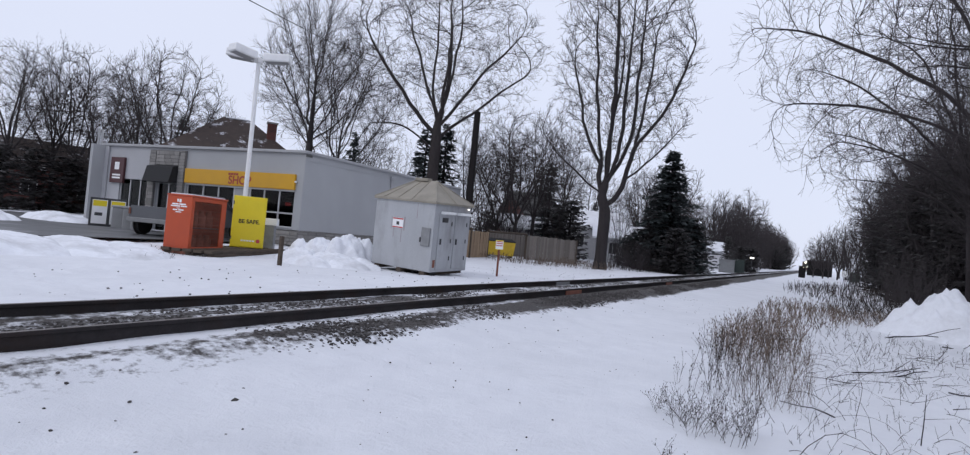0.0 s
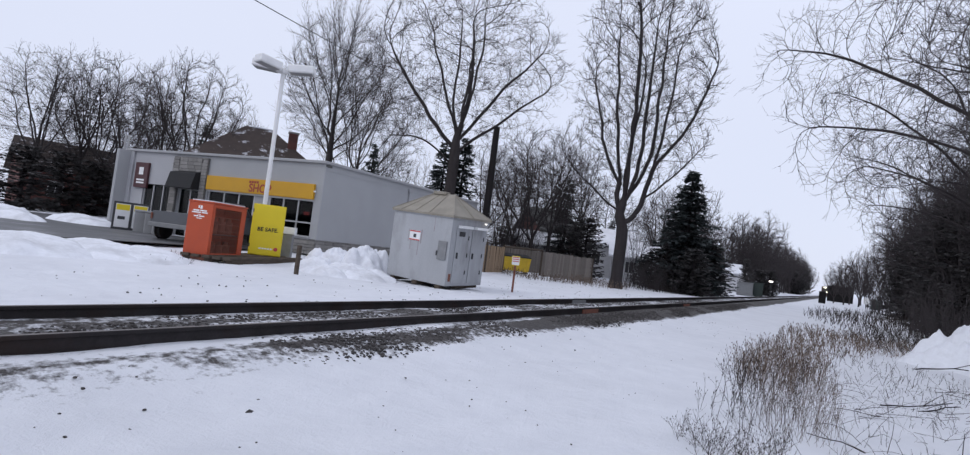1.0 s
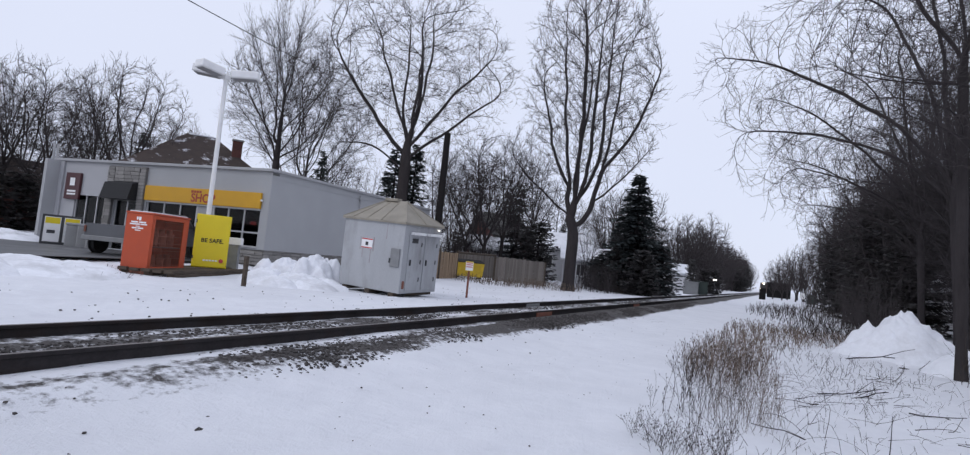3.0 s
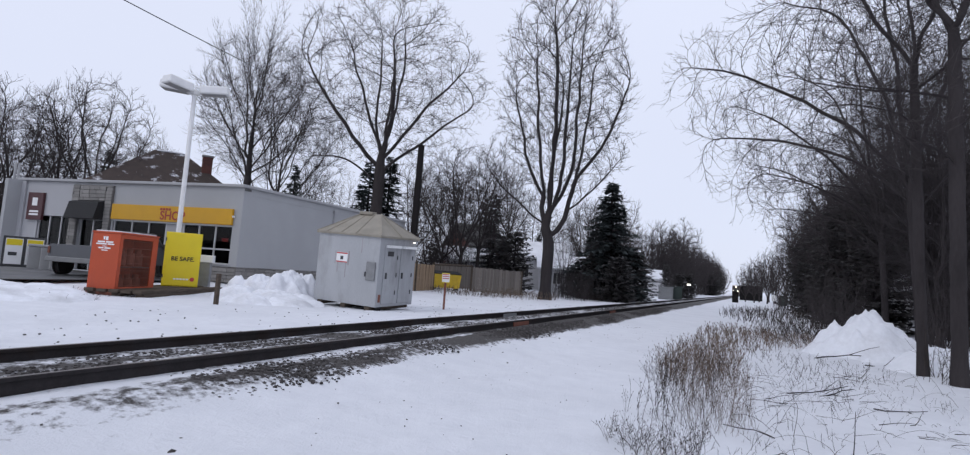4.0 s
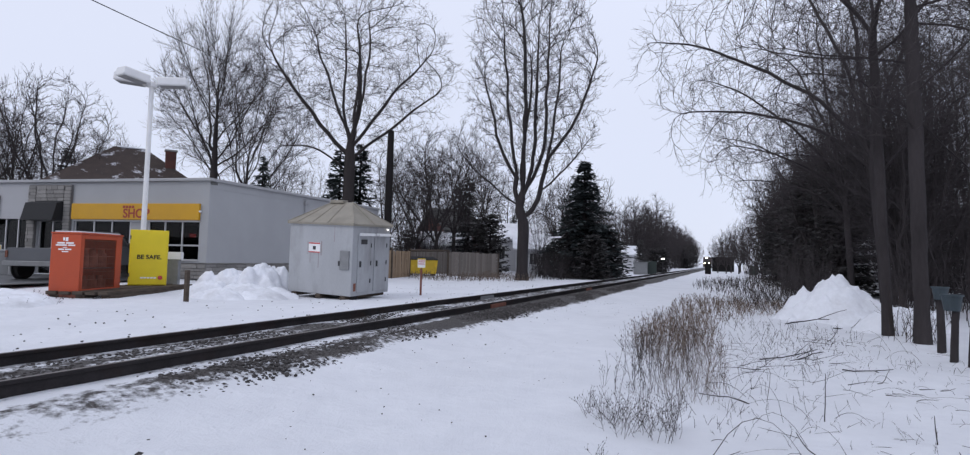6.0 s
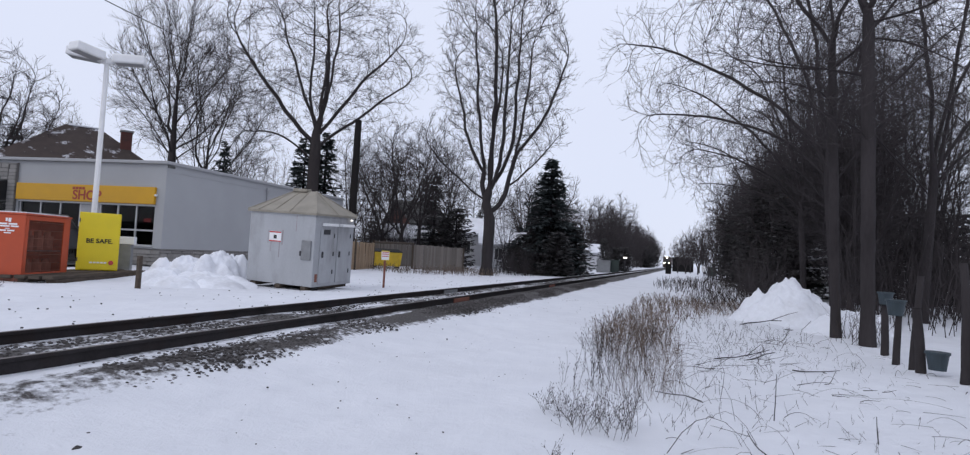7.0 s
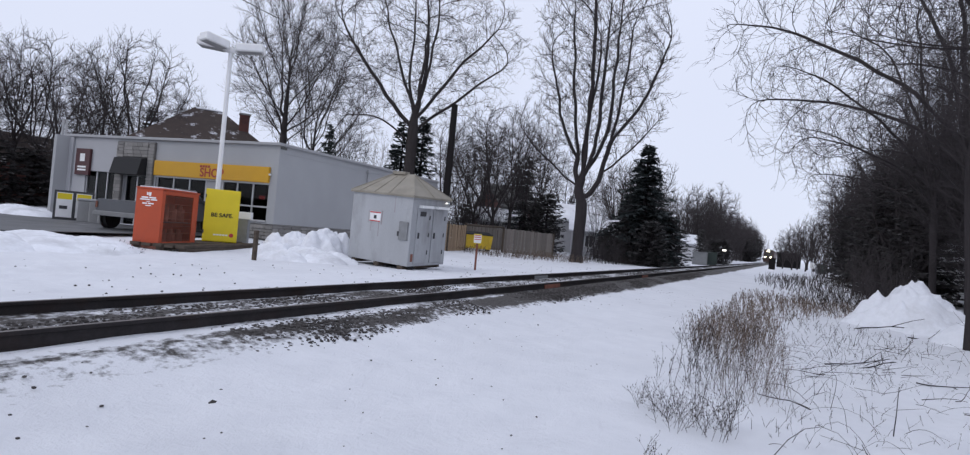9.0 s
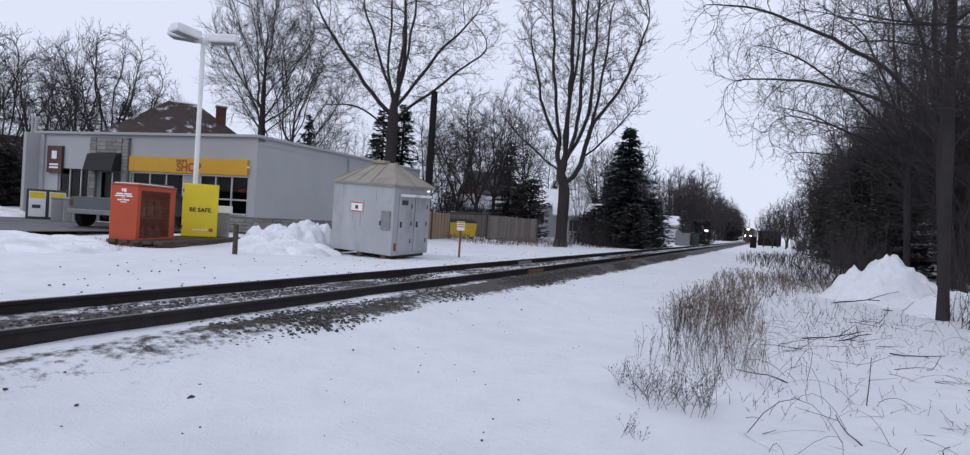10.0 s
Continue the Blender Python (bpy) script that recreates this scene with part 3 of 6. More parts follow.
def conifer_meshes(seed, height, width, tiers, per_tier, droop=0.25, ragged=0.25, blade=0.30, bottom=0.06, round_top=0.0):
    """A trunk, and boughs that carry many small needle sprays."""
    rng = random.Random(seed)
    wood, leaf = Tubes(), Tubes()
    wood.add([(0, 0, -0.2), (0, 0, height * 0.5), (0, 0, height)], [width * 0.05, width * 0.032, 0.01], 7)
    for i in range(tiers):
        u = min(0.985, max(0.0, (i + rng.uniform(-0.3, 0.3)) / tiers))
        z = height * (bottom + (1 - bottom) * max(0, u))
        full = width / 2 * ((1 - u) ** 0.85 if not round_top else math.sqrt(max(0.02, 1 - u ** (2 + round_top))))
        for k in range(per_tier):
            a = rng.uniform(0, 6.283)
            ln = full * rng.uniform(1 - ragged * 1.6, 1 + ragged * 0.5) + 0.12
            dx, dy = math.cos(a), math.sin(a)
            zz = z + rng.uniform(-0.5, 0.5) * height / tiers
            pts = []
            for s in range(5):
                q = s / 4
                pts.append((dx * ln * q, dy * ln * q, zz + ln * (0.10 * q - droop * q * q + 0.12 * q**3)))
            wood.add(pts, np.linspace(0.02 + 0.006 * ln, 0.006, 5), 3)
            sprays = int(6 + ln * 9)
            for _ in range(sprays):
                q = rng.uniform(0.12, 1.02)
                base = np.array([dx * ln * q, dy * ln * q, zz + ln * (0.10 * q - droop * q * q + 0.12 * q**3)])
                side = rng.choice((-1, 1))
                out_d = np.array([dx * 0.7 - dy * side * rng.uniform(0.2, 1), dy * 0.7 + dx * side * rng.uniform(0.2, 1), rng.uniform(-0.55, 0.25)])
                out_d /= np.linalg.norm(out_d)
                w = np.cross(out_d, [rng.gauss(0, 0.4), rng.gauss(0, 0.4), 1])
                w /= np.linalg.norm(w) + 1e-9
                b = blade * rng.uniform(0.5, 1.2)
                leaf.tri(base - w * b * 0.22, base + w * b * 0.22, base + out_d * b)
                leaf.tri(base + out_d * b * 0.3 - w * b * 0.34, base + out_d * b * 0.55 + w * b * 0.1, base + out_d * b * 0.95 - w * b * 0.30)
    return wood.mesh("trunk"), leaf.mesh("foliage", False)


def place_conifer(name, meshes, m, label, group="", leaf=None):
    t = thing(name, m, label, "conifer", group)
    part("trunk", meshes[0], M_BARK_DARK, t)
    part("foliage", meshes[1], leaf or M_NEEDLE, t)
    return t


def polar(az, r, z=None):
    """A place r metres from the path's start, az degrees to the left of the track's direction."""
    x, y = -r * math.sin(radians(az * 0.9895)), r * math.cos(radians(az * 0.9895))
    return x, y, ground_z(x, y) if z is None else z


def scaled(x, y, z, turn, s, sz=None):
    return pose(x, y, z, 0, 0, turn) @ Matrix.Diagonal((s, s, sz or s, 1))


def copy_scaled(ob, m):
    """A copy at the pose and scale m."""
    s = ob.scale
    return copy_thing(ob, m @ Matrix.Diagonal((1 / s[0], 1 / s[1], 1 / s[2], 1)))


def build_trees():
    # the tall tree beside the track: many upright limbs and two low boughs
    limbs = [(4.3, -0.9, 9.5, -1.3, 18.0, 0.9), (4.6, 1.9, 8.0, 3.0, 16.5, 0.7), (5.2, 0.0, 10.0, -0.1, 19.0, -0.9), (5.4, -2.2, 6.8, -4.6, 9.2, -0.9), (6.4, 2.9, 8.0, 4.5, 10.2, -1.1), (6.2, 1.0, 11.0, 1.5, 18.5, 2.0), (7.2, -2.2, 11.0, -3.2, 16.0, 1.3), (6.0, 0.1, 10.5, 0.6, 17.0, 2.6), (5.8, 0.8, 10.0, 1.0, 17.0, -2.4), (9.0, 3.6, 12.5, 4.6, 16.5, -0.8)]
    m = grown_tree(31, (0.05, 0, 4.6), limbs, [(0.6, 0, 15.2, 5.0, 4.6, 9.0), (-2.9, -0.6, 9.3, 2.6, 2.0, 2.4), (3.2, -0.6, 10.5, 2.2, 2.0, 2.4)], 0.42, 2600, 0.42, 0.66, 2.8, 0.40, 0.0140, 0.16, 2, (0.35, 0.85), 3, (25, 52), 0.25)
    place_tree("tall_bare_tree", m, pose(-13.25, 38.26, 0.14, 0, 0, 19), "tall leafless tree with many upright limbs beside the track", bark=M_BARK_DARK)
    # the broad tree behind the store
    limbs = [(8.3, -2.9, 11.3, -6.2, 16.0, 1.0), (9.3, -0.8, 13.5, -0.7, 18.5, -1.0), (9.6, 1.0, 14.0, 1.4, 18.8, 1.0), (9.0, 2.3, 12.0, 5.6, 16.0, -1.2), (7.9, 3.0, 11.0, 6.6, 14.0, 1.5), (7.3, -2.6, 8.8, -5.6, 8.2, -1.0), (10.5, -1.9, 14.0, -3.0, 18.0, 2.0), (10.5, 0.2, 13.5, 0.3, 17.5, 3.2), (10.2, 0.3, 13.5, -0.2, 17.5, -3.2)]
    m = grown_tree(77, (0, 0, 9.4), limbs, [(0, 0, 15.0, 7.9, 6.2, 6.6), (-4.5, -0.5, 9.5, 2.6, 2.0, 1.8)], 0.42, 2000, 0.44, 0.80, 3.2, 0.14, 0.0130, 0.20, 2, (0.4, 0.95), 3, (28, 58), 0.15)
    x, y, z = polar(37.1, 42)
    place_tree("wide_bare_tree", m, pose(x, y, z, 0, 0, 37), "broad leafless tree with spreading limbs behind the store")
    # the fine-twigged pair behind the store
    rng = random.Random(61)
    m = grown_tree(12, (0.1, 0, 17.0), radial_limbs(rng, 34, 7.0, 16.5, 5.4, 6.4), [(0, 0, 13.4, 4.6, 4.6, 6.2)], 0.30, 1500, 0.42, 0.75, 2.4, 0.45, 0.0115, 0.10, 3, (0.5, 1.2), 2, (18, 38), 0.30)
    x, y, z = polar(49.5, 50)
    place_tree("bare_tree", m, pose(x, y, z, 0, 0, 20), "leafless tree with fine rising twigs behind the store", group="trees behind the store")
    m2 = grown_tree(13, (0.4, 0, 12.0), radial_limbs(rng, 20, 3.0, 11.0, 5.0, 6.0), [(1.0, 0, 11.2, 5.0, 4.4, 6.2)], 0.22, 1200, 0.42, 0.78, 2.4, 0.35, 0.0115, 0.12, 3, (0.5, 1.1), 2, (18, 40), 0.3)
    x, y, z = polar(46.9, 52)
    place_tree("bare_tree", m2, pose(x, y, z, 0, 0, 46), "smaller leafless tree leaning outwards behind the store", group="trees behind the store")
    # common shapes for the rest: two garden trees, a slim one, a many-stemmed one, and two for the distance
    base = [
        grown_tree(100, (0.2, 0, 6.0), radial_limbs(rng, 9, 3.2, 6.0, 4.0, 7.0), [(0, 0, 8.8, 4.2, 4.2, 5.4)], 0.20, 800, 0.42, 0.75, 2.6, 0.3, 0.016, 0.18, 2, (0.4, 1.0), 2),
        grown_tree(101, (-0.2, 0.1, 4.0), radial_limbs(rng, 9, 2.2, 4.0, 4.6, 6.0), [(0, 0, 7.6, 4.8, 4.8, 5.2)], 0.18, 800, 0.42, 0.75, 2.6, 0.2, 0.016, 0.22, 2, (0.4, 1.0), 2),
        grown_tree(102, (0.1, 0, 9.0), radial_limbs(rng, 12, 4.0, 9.0, 3.0, 6.0), [(0, 0, 9.4, 3.3, 3.3, 5.6)], 0.19, 700, 0.42, 0.72, 2.4, 0.4, 0.016, 0.15, 2, (0.4, 1.0), 2),
        grown_tree(103, (0.1, 0, 1.4), radial_limbs(rng, 9, 0.3, 1.4, 2.6, 9.0), [(0, 0, 6.2, 2.9, 2.9, 5.0)], 0.12, 800, 0.40, 0.66, 2.4, 0.35, 0.0095, 0.16, 2, (0.4, 0.9), 2),
        grown_tree(104, (0.1, 0, 7.0), radial_limbs(rng, 9, 2.5, 7.0, 3.6, 6.5), [(0, 0, 8.4, 3.9, 3.9, 5.8)], 0.20, 420, 0.55, 0.95, 3.0, 0.35, 0.024, 0.15, 3, (0.6, 1.3), 0),
        grown_tree(105, (-0.2, 0, 3.5), radial_limbs(rng, 8, 1.2, 3.5, 3.2, 7.5), [(0, 0, 7.2, 3.9, 3.9, 5.6)], 0.18, 420, 0.55, 0.95, 3.0, 0.35, 0.024, 0.18, 3, (0.6, 1.3), 0),
    ]
    firsts = {}

    def common(kind, x, y, s, turn, label, group, bark=None, sz=None):
        key = (kind, group)
        mm = scaled(x, y, ground_z(x, y) - 0.05, turn, s, sz)
        if key not in firsts:
            firsts[key] = place_tree("bare_tree", base[kind], mm, label, group=group, bark=bark)
            return firsts[key]
        return copy_scaled(firsts[key], mm)

    rng = random.Random(3)
    lab = "leafless tree standing behind the forecourt"
    for az, r, k, s in ((61.6, 58, 0, 1.10), (63.8, 62, 2, 1.00), (59.5, 66, 1, 1.0), (66.4, 60, 1, 1.0), (69.5, 62, 2, 0.95), (72.5, 60, 0, 0.95), (57.5, 70, 3, 1.2), (65.2, 72, 3, 1.2), (68, 66, 1, 1.2)):
        x, y, z = polar(az, r)
        common(k, x, y, s, rng.uniform(0, 360), lab, "trees behind the forecourt")
    lab = "leafless garden tree beyond the board fence"
    for az, r, k, s in ((31.4, 46, 3, 0.85), (30.0, 52, 1, 0.9), (28.2, 47, 1, 0.95), (26.4, 52, 0, 0.86), (24.9, 56, 3, 1.05), (23.4, 66, 2, 0.95), (29.2, 64, 2, 0.85), (33.6, 56, 1, 0.95), (20.8, 70, 1, 0.9), (15.5, 62, 0, 0.72), (13.5, 66, 3, 0.8), (17.5, 56, 3, 0.7), (40.5, 66, 3, 1.0), (43.5, 60, 2, 0.8)):
        x, y, z = polar(az, r)
        common(k, x, y, s, rng.uniform(0, 360), lab, "garden trees beyond the fence")
    lab = "leafless tree in the row along the far track"
    for i in range(76):
        y = 86 + i * 3.4 + rng.uniform(-3, 3)
        x = -13.5 - rng.uniform(0, 9) - (3 if i < 8 else 0)
        common(rng.choice((4, 5)), x, y, rng.uniform(0.82, 1.2), rng.uniform(0, 360), lab, "row of trees along the track")
    lab = "leafless thicket tree beside the snowy path"
    for i in range(84):
        y = 24 + 73 * (i / 84) ** 1.25 + rng.uniform(-2, 2)
        x = 4.3 + rng.uniform(0, 6.5) + (y - 21) * 0.02
        side = math.degrees(math.atan2(x, y))
        if side > (17 if y < 27 else 22) or (8.8 < side < 12.2 and y < 40):
            continue
        common(rng.choice((3, 5, 4, 5)) if y > 50 else 3, x, y, rng.uniform(0.78, 1.15), rng.uniform(0, 360), lab, "thicket beside the path", M_BARK_DARK)
    lab = "leafless roadside tree beyond the dark shed"
    for x, y, s in ((-1.0, 122, 0.55), (0.5, 116, 0.6), (1.5, 128, 0.68), (2.6, 112, 0.66), (4, 118, 0.75), (5.2, 108, 0.8), (7, 110, 0.9), (3.4, 134, 0.9), (6.0, 96, 0.8), (8.5, 88, 0.85), (0.2, 150, 0.8), (-3.0, 330, 1.0), (3, 350, 1.1), (9, 300, 1.1), (-14, 345, 1.1), (-22, 360, 1.1), (14, 380, 1.2)):
        common(5, x, y, s, rng.uniform(0, 360), lab, "trees by the dark shed")
    # near trees on the right of the path
    limbs = [(7.0, 0.35, 8.3, 1.7, 12.5, 0.3), (7.0, -0.3, 9.0, -0.2, 13.5, -0.3), (5.7, -0.7, 6.0, -2.2, 6.6, 0.5), (6.8, 0.8, 6.8, 2.2, 7.2, -0.6), (6.4, 0.6, 6.2, 1.4, 5.6, 0.5), (5.0, 0.6, 5.4, 1.8, 6.2, -1.0), (6.9, -0.9, 9.0, -2.4, 10.8, 1.0), (4.2, -0.5, 4.6, -1.5, 5.2, -0.7)]
    m = grown_tree(201, (-0.1, 0, 7.1), limbs, [(0, 0, 9.0, 3.0, 3.0, 4.6), (0, 0, 5.6, 2.3, 2.0, 1.8)], 0.135, 1300, 0.28, 0.48, 1.8, 0.10, 0.0068, 0.20, 2, (0.25, 0.65), 2, (30, 62), 0.1, 1.25)
    place_tree("bare_tree", m, pose(3.62, 13.6, 0.05, 0, 0, -15), "dark leafless tree with a straight trunk beside the path", group="near trees", bark=M_BARK_DARK)
    limbs = [(6.8, -0.9, 8.0, -1.7, 10.8, 0.3), (6.9, 0.15, 8.2, 0.6, 11.5, -0.3), (6.2, -1.2, 6.6, -2.6, 7.2, 0.5), (6.4, 0.8, 7.6, 1.6, 9.8, 0.9), (5.0, -0.6, 5.6, -1.8, 5.9, -0.6), (5.4, 0.5, 5.8, 1.5, 6.0, 0.8), (6.8, -0.2, 8.4, -0.4, 11.0, 1.4)]
    m = grown_tree(202, (-0.22, 0.1, 6.9), limbs, [(-0.4, 0, 8.6, 2.8, 2.6, 4.2), (-0.6, 0, 5.4, 2.0, 1.8, 1.6)], 0.105, 1100, 0.28, 0.48, 1.8, 0.10, 0.0068, 0.20, 2, (0.25, 0.65), 2, (30, 62), 0.1, 1.25)
    place_tree("bare_tree", m, pose(3.35, 14.9, 0.05, 0, 0, -12), "dark leafless tree with a bent trunk beside the path", group="near trees", bark=M_BARK_DARK)
    limbs = [(4.6, -2.8, 7.5, -6.9, 9.2, 0.5), (4.9, -2.0, 9.3, -4.8, 11.6, 0.8), (5.0, -1.0, 10.0, -1.5, 13.0, 0.0), (5.0, 0.8, 9.5, 1.5, 13.0, 0.4), (4.2, -3.0, 6.1, -6.4, 6.5, -0.6), (4.0, 1.5, 6.4, 3.0, 8.0, -0.5), (3.6, -1.6, 4.8, -3.6, 4.8, 0.8)]
    m = grown_tree(203, (-0.3, 0, 5.0), limbs, [(-0.5, 0, 9.4, 3.4, 2.8, 4.4), (-4.6, 0.3, 8.6, 2.9, 1.8, 2.8), (-3.8, 0, 5.6, 2.6, 1.6, 1.4)], 0.13, 1600, 0.34, 0.54, 2.0, 0.12, 0.0080, 0.18, 2, (0.3, 0.8), 2, (28, 58), 0.12, 1.25)
    t = place_tree("bare_tree", m, pose(4.25, 19.0, 0.1, 0, 0, -13), "leafless tree with a long bough over the path", group="near trees", bark=M_BARK_DARK)
    for x, y, s, a in ((6.6, 14.6, 0.85, 160), (7.0, 21, 1.0, 200), (4.6, 25.5, 0.9, 30), (5.6, 31.0, 0.9, -20)):
        copy_thing(t, scaled(x, y, ground_z(x, y) - 0.05, a, s))
    # conifers
    spruce = conifer_meshes(1, 10.4, 7.4, 30, 15, 0.34, 0.42, 0.46)
    place_conifer("spruce_tree", spruce, pose(-11.3, 49.0, 0.2), "dark green spruce beside the track")
    sp2 = conifer_meshes(2, 9.0, 3.6, 26, 9, 0.28, 0.35, 0.34)
    first = None
    for az, r, s, sz in ((38.0, 47, 1.3, 1.12), (45.2, 48, 0.9, 1.02), (36.0, 48, 1.35, 1.2), (24.9, 56, 1.15, 1.05), (26.0, 64, 1.1, 1.05), (60.5, 74, 1.2, 1.35), (20.2, 78, 0.9, 0.85), (14.8, 66, 1.0, 0.85), (38.6, 52, 0.95, 0.95)):
        x, y, z = polar(az, r)
        mm = scaled(x, y, z - 0.1, az * 40, s, sz)
        first = copy_scaled(first, mm) if first else place_conifer("spruce_tree", sp2, mm, "dark spruce standing among the houses", "background spruces")
    ced = conifer_meshes(5, 5.2, 3.2, 18, 12, 0.05, 0.3, 0.32, 0.02, 0.6)
    first = None
    for az, r, s, sz in ((22.6, 50, 1.05, 1.05), (23.6, 54, 1.0, 1.0), (30.9, 60, 1.0, 0.8), (14.4, 50, 0.9, 0.72), (12.2, 46.5, 0.9, 0.72), (13.4, 51, 1.2, 0.9), (11.0, 52, 1.1, 0.95), (15.6, 51, 0.9, 0.7), (10.4, 58, 1.1, 0.85), (16.6, 55, 0.9, 0.6), (7.6, 84, 0.55, 0.95), (6.4, 88, 0.85, 0.72), (5.6, 92, 0.9, 0.75), (68.5, 58, 1.2, 0.9), (66.8, 62, 1.1, 0.8), (70.5, 56, 1.2, 0.95), (73, 52, 1.2, 0.9), (2.95, 235, 2.2, 1.9), (3.2, 225, 2.2, 1.5), (3.6, 210, 2.0, 1.5)):
        x, y, z = polar(az, r)
        mm = scaled(x, y, z - 0.1, az * 70, s, sz)
        first = copy_scaled(first, mm) if first else place_conifer("cedar_tree", ced, mm, "dark rounded cedar shrub", "cedars", M_CEDAR)
    dense = conifer_meshes(9, 8.5, 4.2, 26, 12, 0.12, 0.35, 0.34, 0.0, 0.25)
    first = None
    for x, y, s, sz in ((5.6, 33, 0.9, 0.85), (4.6, 39, 0.9, 0.85), (5.2, 46, 0.95, 0.9), (6.2, 44, 0.9, 0.9), (7.0, 52, 1.0, 1.0), (4.6, 58, 0.9, 0.85), (12.5, 50, 1.1, 0.9), (5.5, 70, 1.0, 0.9), (15, 56, 1.1, 0.9), (13, 47, 1.0, 0.7), (10.8, 33, 0.8, 0.55), (12.5, 36, 0.9, 0.6), (14.5, 38, 0.9, 0.6)):
        mm = scaled(x, y, ground_z(x, y) - 0.1, x * 77, s, sz)
        first = copy_scaled(first, mm) if first else place_conifer("evergreen_tree", dense, mm, "dark shaded evergreen in the thicket", "evergreens in the thicket", M_CEDAR)


build_trees()


# ---- the equipment shed by the track ----
def build_shed():
    shed = thing("equipment_shed", pose(-11.14, 15.27, 0.235, 2.0, 2.0, -0.4), "grey steel equipment shed with a tan hipped roof beside the track", "shed")
    ax, by, h = -2.62, 2.19, 2.33
    part("wall", box(ax, 0, 0, 0.05, 0.0, h, 0.012), M_SHED, shed, "grey painted steel wall with rust stains")
    part("wall", box(-0.05, 0, 0.054, by - 0.054, 0.0, h, 0.012), M_SHED, shed)
    part("wall", box(ax, 0, by - 0.05, by, 0.0, h, 0.012), M_SHED, shed)
    part("wall", box(ax, ax + 0.05, 0.054, by - 0.054, 0.0, h, 0.012), M_SHED, shed)
    part("floor_plate", box(ax + 0.06, -0.06, 0.06, by - 0.06, 0.0, 0.05), M_DARKMETAL, shed)
    # hipped roof with a short ridge and raised seams
    o, rise = 0.07, 0.80
    c = [(ax - o, -o), (o, -o), (o, by + o), (ax - o, by + o)]
    rx0, rx1, ry = ax / 2 - 0.42, ax / 2 + 0.42, by / 2
    bm = bmesh.new()
    low = [bm.verts.new((x, y, h - 0.02)) for x, y in c]
    lo2 = [bm.verts.new((x, y, h + 0.05)) for x, y in c]
    r0, r1 = bm.verts.new((rx0, ry, h + rise)), bm.verts.new((rx1, ry, h + rise))
    for i in range(4):
        bm.faces.new((low[i], low[(i + 1) % 4], lo2[(i + 1) % 4], lo2[i]))
    bm.faces.new(low[::-1])
    bm.faces.new((lo2[0], lo2[1], r1, r0))
    bm.faces.new((lo2[1], lo2[2], r1))
    bm.faces.new((lo2[2], lo2[3], r0, r1))
    bm.faces.new((lo2[3], lo2[0], r0))
    roof = part("roof", bm, M_SHEDROOF, shed, "tan sheet-metal hipped roof")
    seams = [((x, -o), (max(rx0, min(rx1, x * 0.55 + ax * 0.225)), ry)) for x in (ax * 0.86, ax * 0.62, ax * 0.38)]
    seams += [((o, by * 0.5), (rx1, ry)), ((o, -o), (rx1, ry)), ((ax - o, -o), (rx0, ry)), ((o, by + o), (rx1, ry))]
    for (x, y), (x2, y2) in seams:
        part("seam", cyl((x, y, h + 0.055), (x2, y2, h + rise + 0.005), 0.022, n=6), M_SHEDROOF, roof)
    part("ridge_vent", box(rx0 - 0.02, rx1 - 0.3, ry - 0.14, ry + 0.14, h + rise - 0.04, h + rise + 0.07, 0.015), M_SHEDROOF, roof)
    # doors on the end that faces along the track
    for y0, y1 in ((0.28, 1.02), (1.22, 1.96)):
        d = part("door", box(0.004, 0.034, y0, y1, 0.10, h - 0.28, 0.008), M_SHED, shed, "grey steel door with a dark handle")
        part("handle", box(0.036, 0.085, y0 + 0.08, y0 + 0.13, 0.95, 1.15, 0.008), M_DARKMETAL, d)
        part("drip_cap", box(0.036, 0.20, y0 + 0.02, y1 - 0.02, h - 0.34, h - 0.25, 0.015), M_WHITE, d, "pale drip cap over the door")
        for z in (0.4, 1.0, 1.6):
            part("hinge", cyl((0.045, y1 - 0.03, z), (0.045, y1 - 0.03, z + 0.14), 0.018, n=8), M_DARKMETAL, d)
    part("louvre_vent", box(0.036, 0.05, 0.42, 0.75, h - 0.62, h - 0.46), M_DARKMETAL, shed)
    jb = part("junction_box", box(-0.46, -0.10, -0.05, -0.004, 0.86, 1.48, 0.010), M_GREYMETAL, shed, "scuffed dark grey panel box")
    part("latch", box(-0.50, -0.45, -0.075, -0.004, 0.98, 1.14, 0.006), M_DARKMETAL, jb)
    for x, z0, z1, w in ((-1.74, 1.02, 1.36, 0.05), (-1.38, 0.86, 1.36, 0.03), (-0.75, 1.75, 2.28, 0.025), (-1.86, 1.30, 1.74, 0.06), (-1.28, 1.28, 1.76, 0.05)):
        part("rust_streak", box(x, x + w, -0.0025, -0.001, z0, z1), M_STREAK, shed, "faint rust streak down the wall")
    part("rust_patch", box(0.002, 0.006, 0.12, 0.25, 0.16, 0.42), M_RUST, shed)
    # warning placard on the broad side
    p = part("placard", box(-1.78, -1.30, -0.016, -0.003, 1.36, 1.70, 0.004), M_WHITE, shed, "white placard with a red border and mark")
    for z0, z1 in ((1.655, 1.695), (1.365, 1.40)):
        part("red_band", box(-1.775, -1.305, -0.020, -0.0165, z0, z1), M_RED, p)
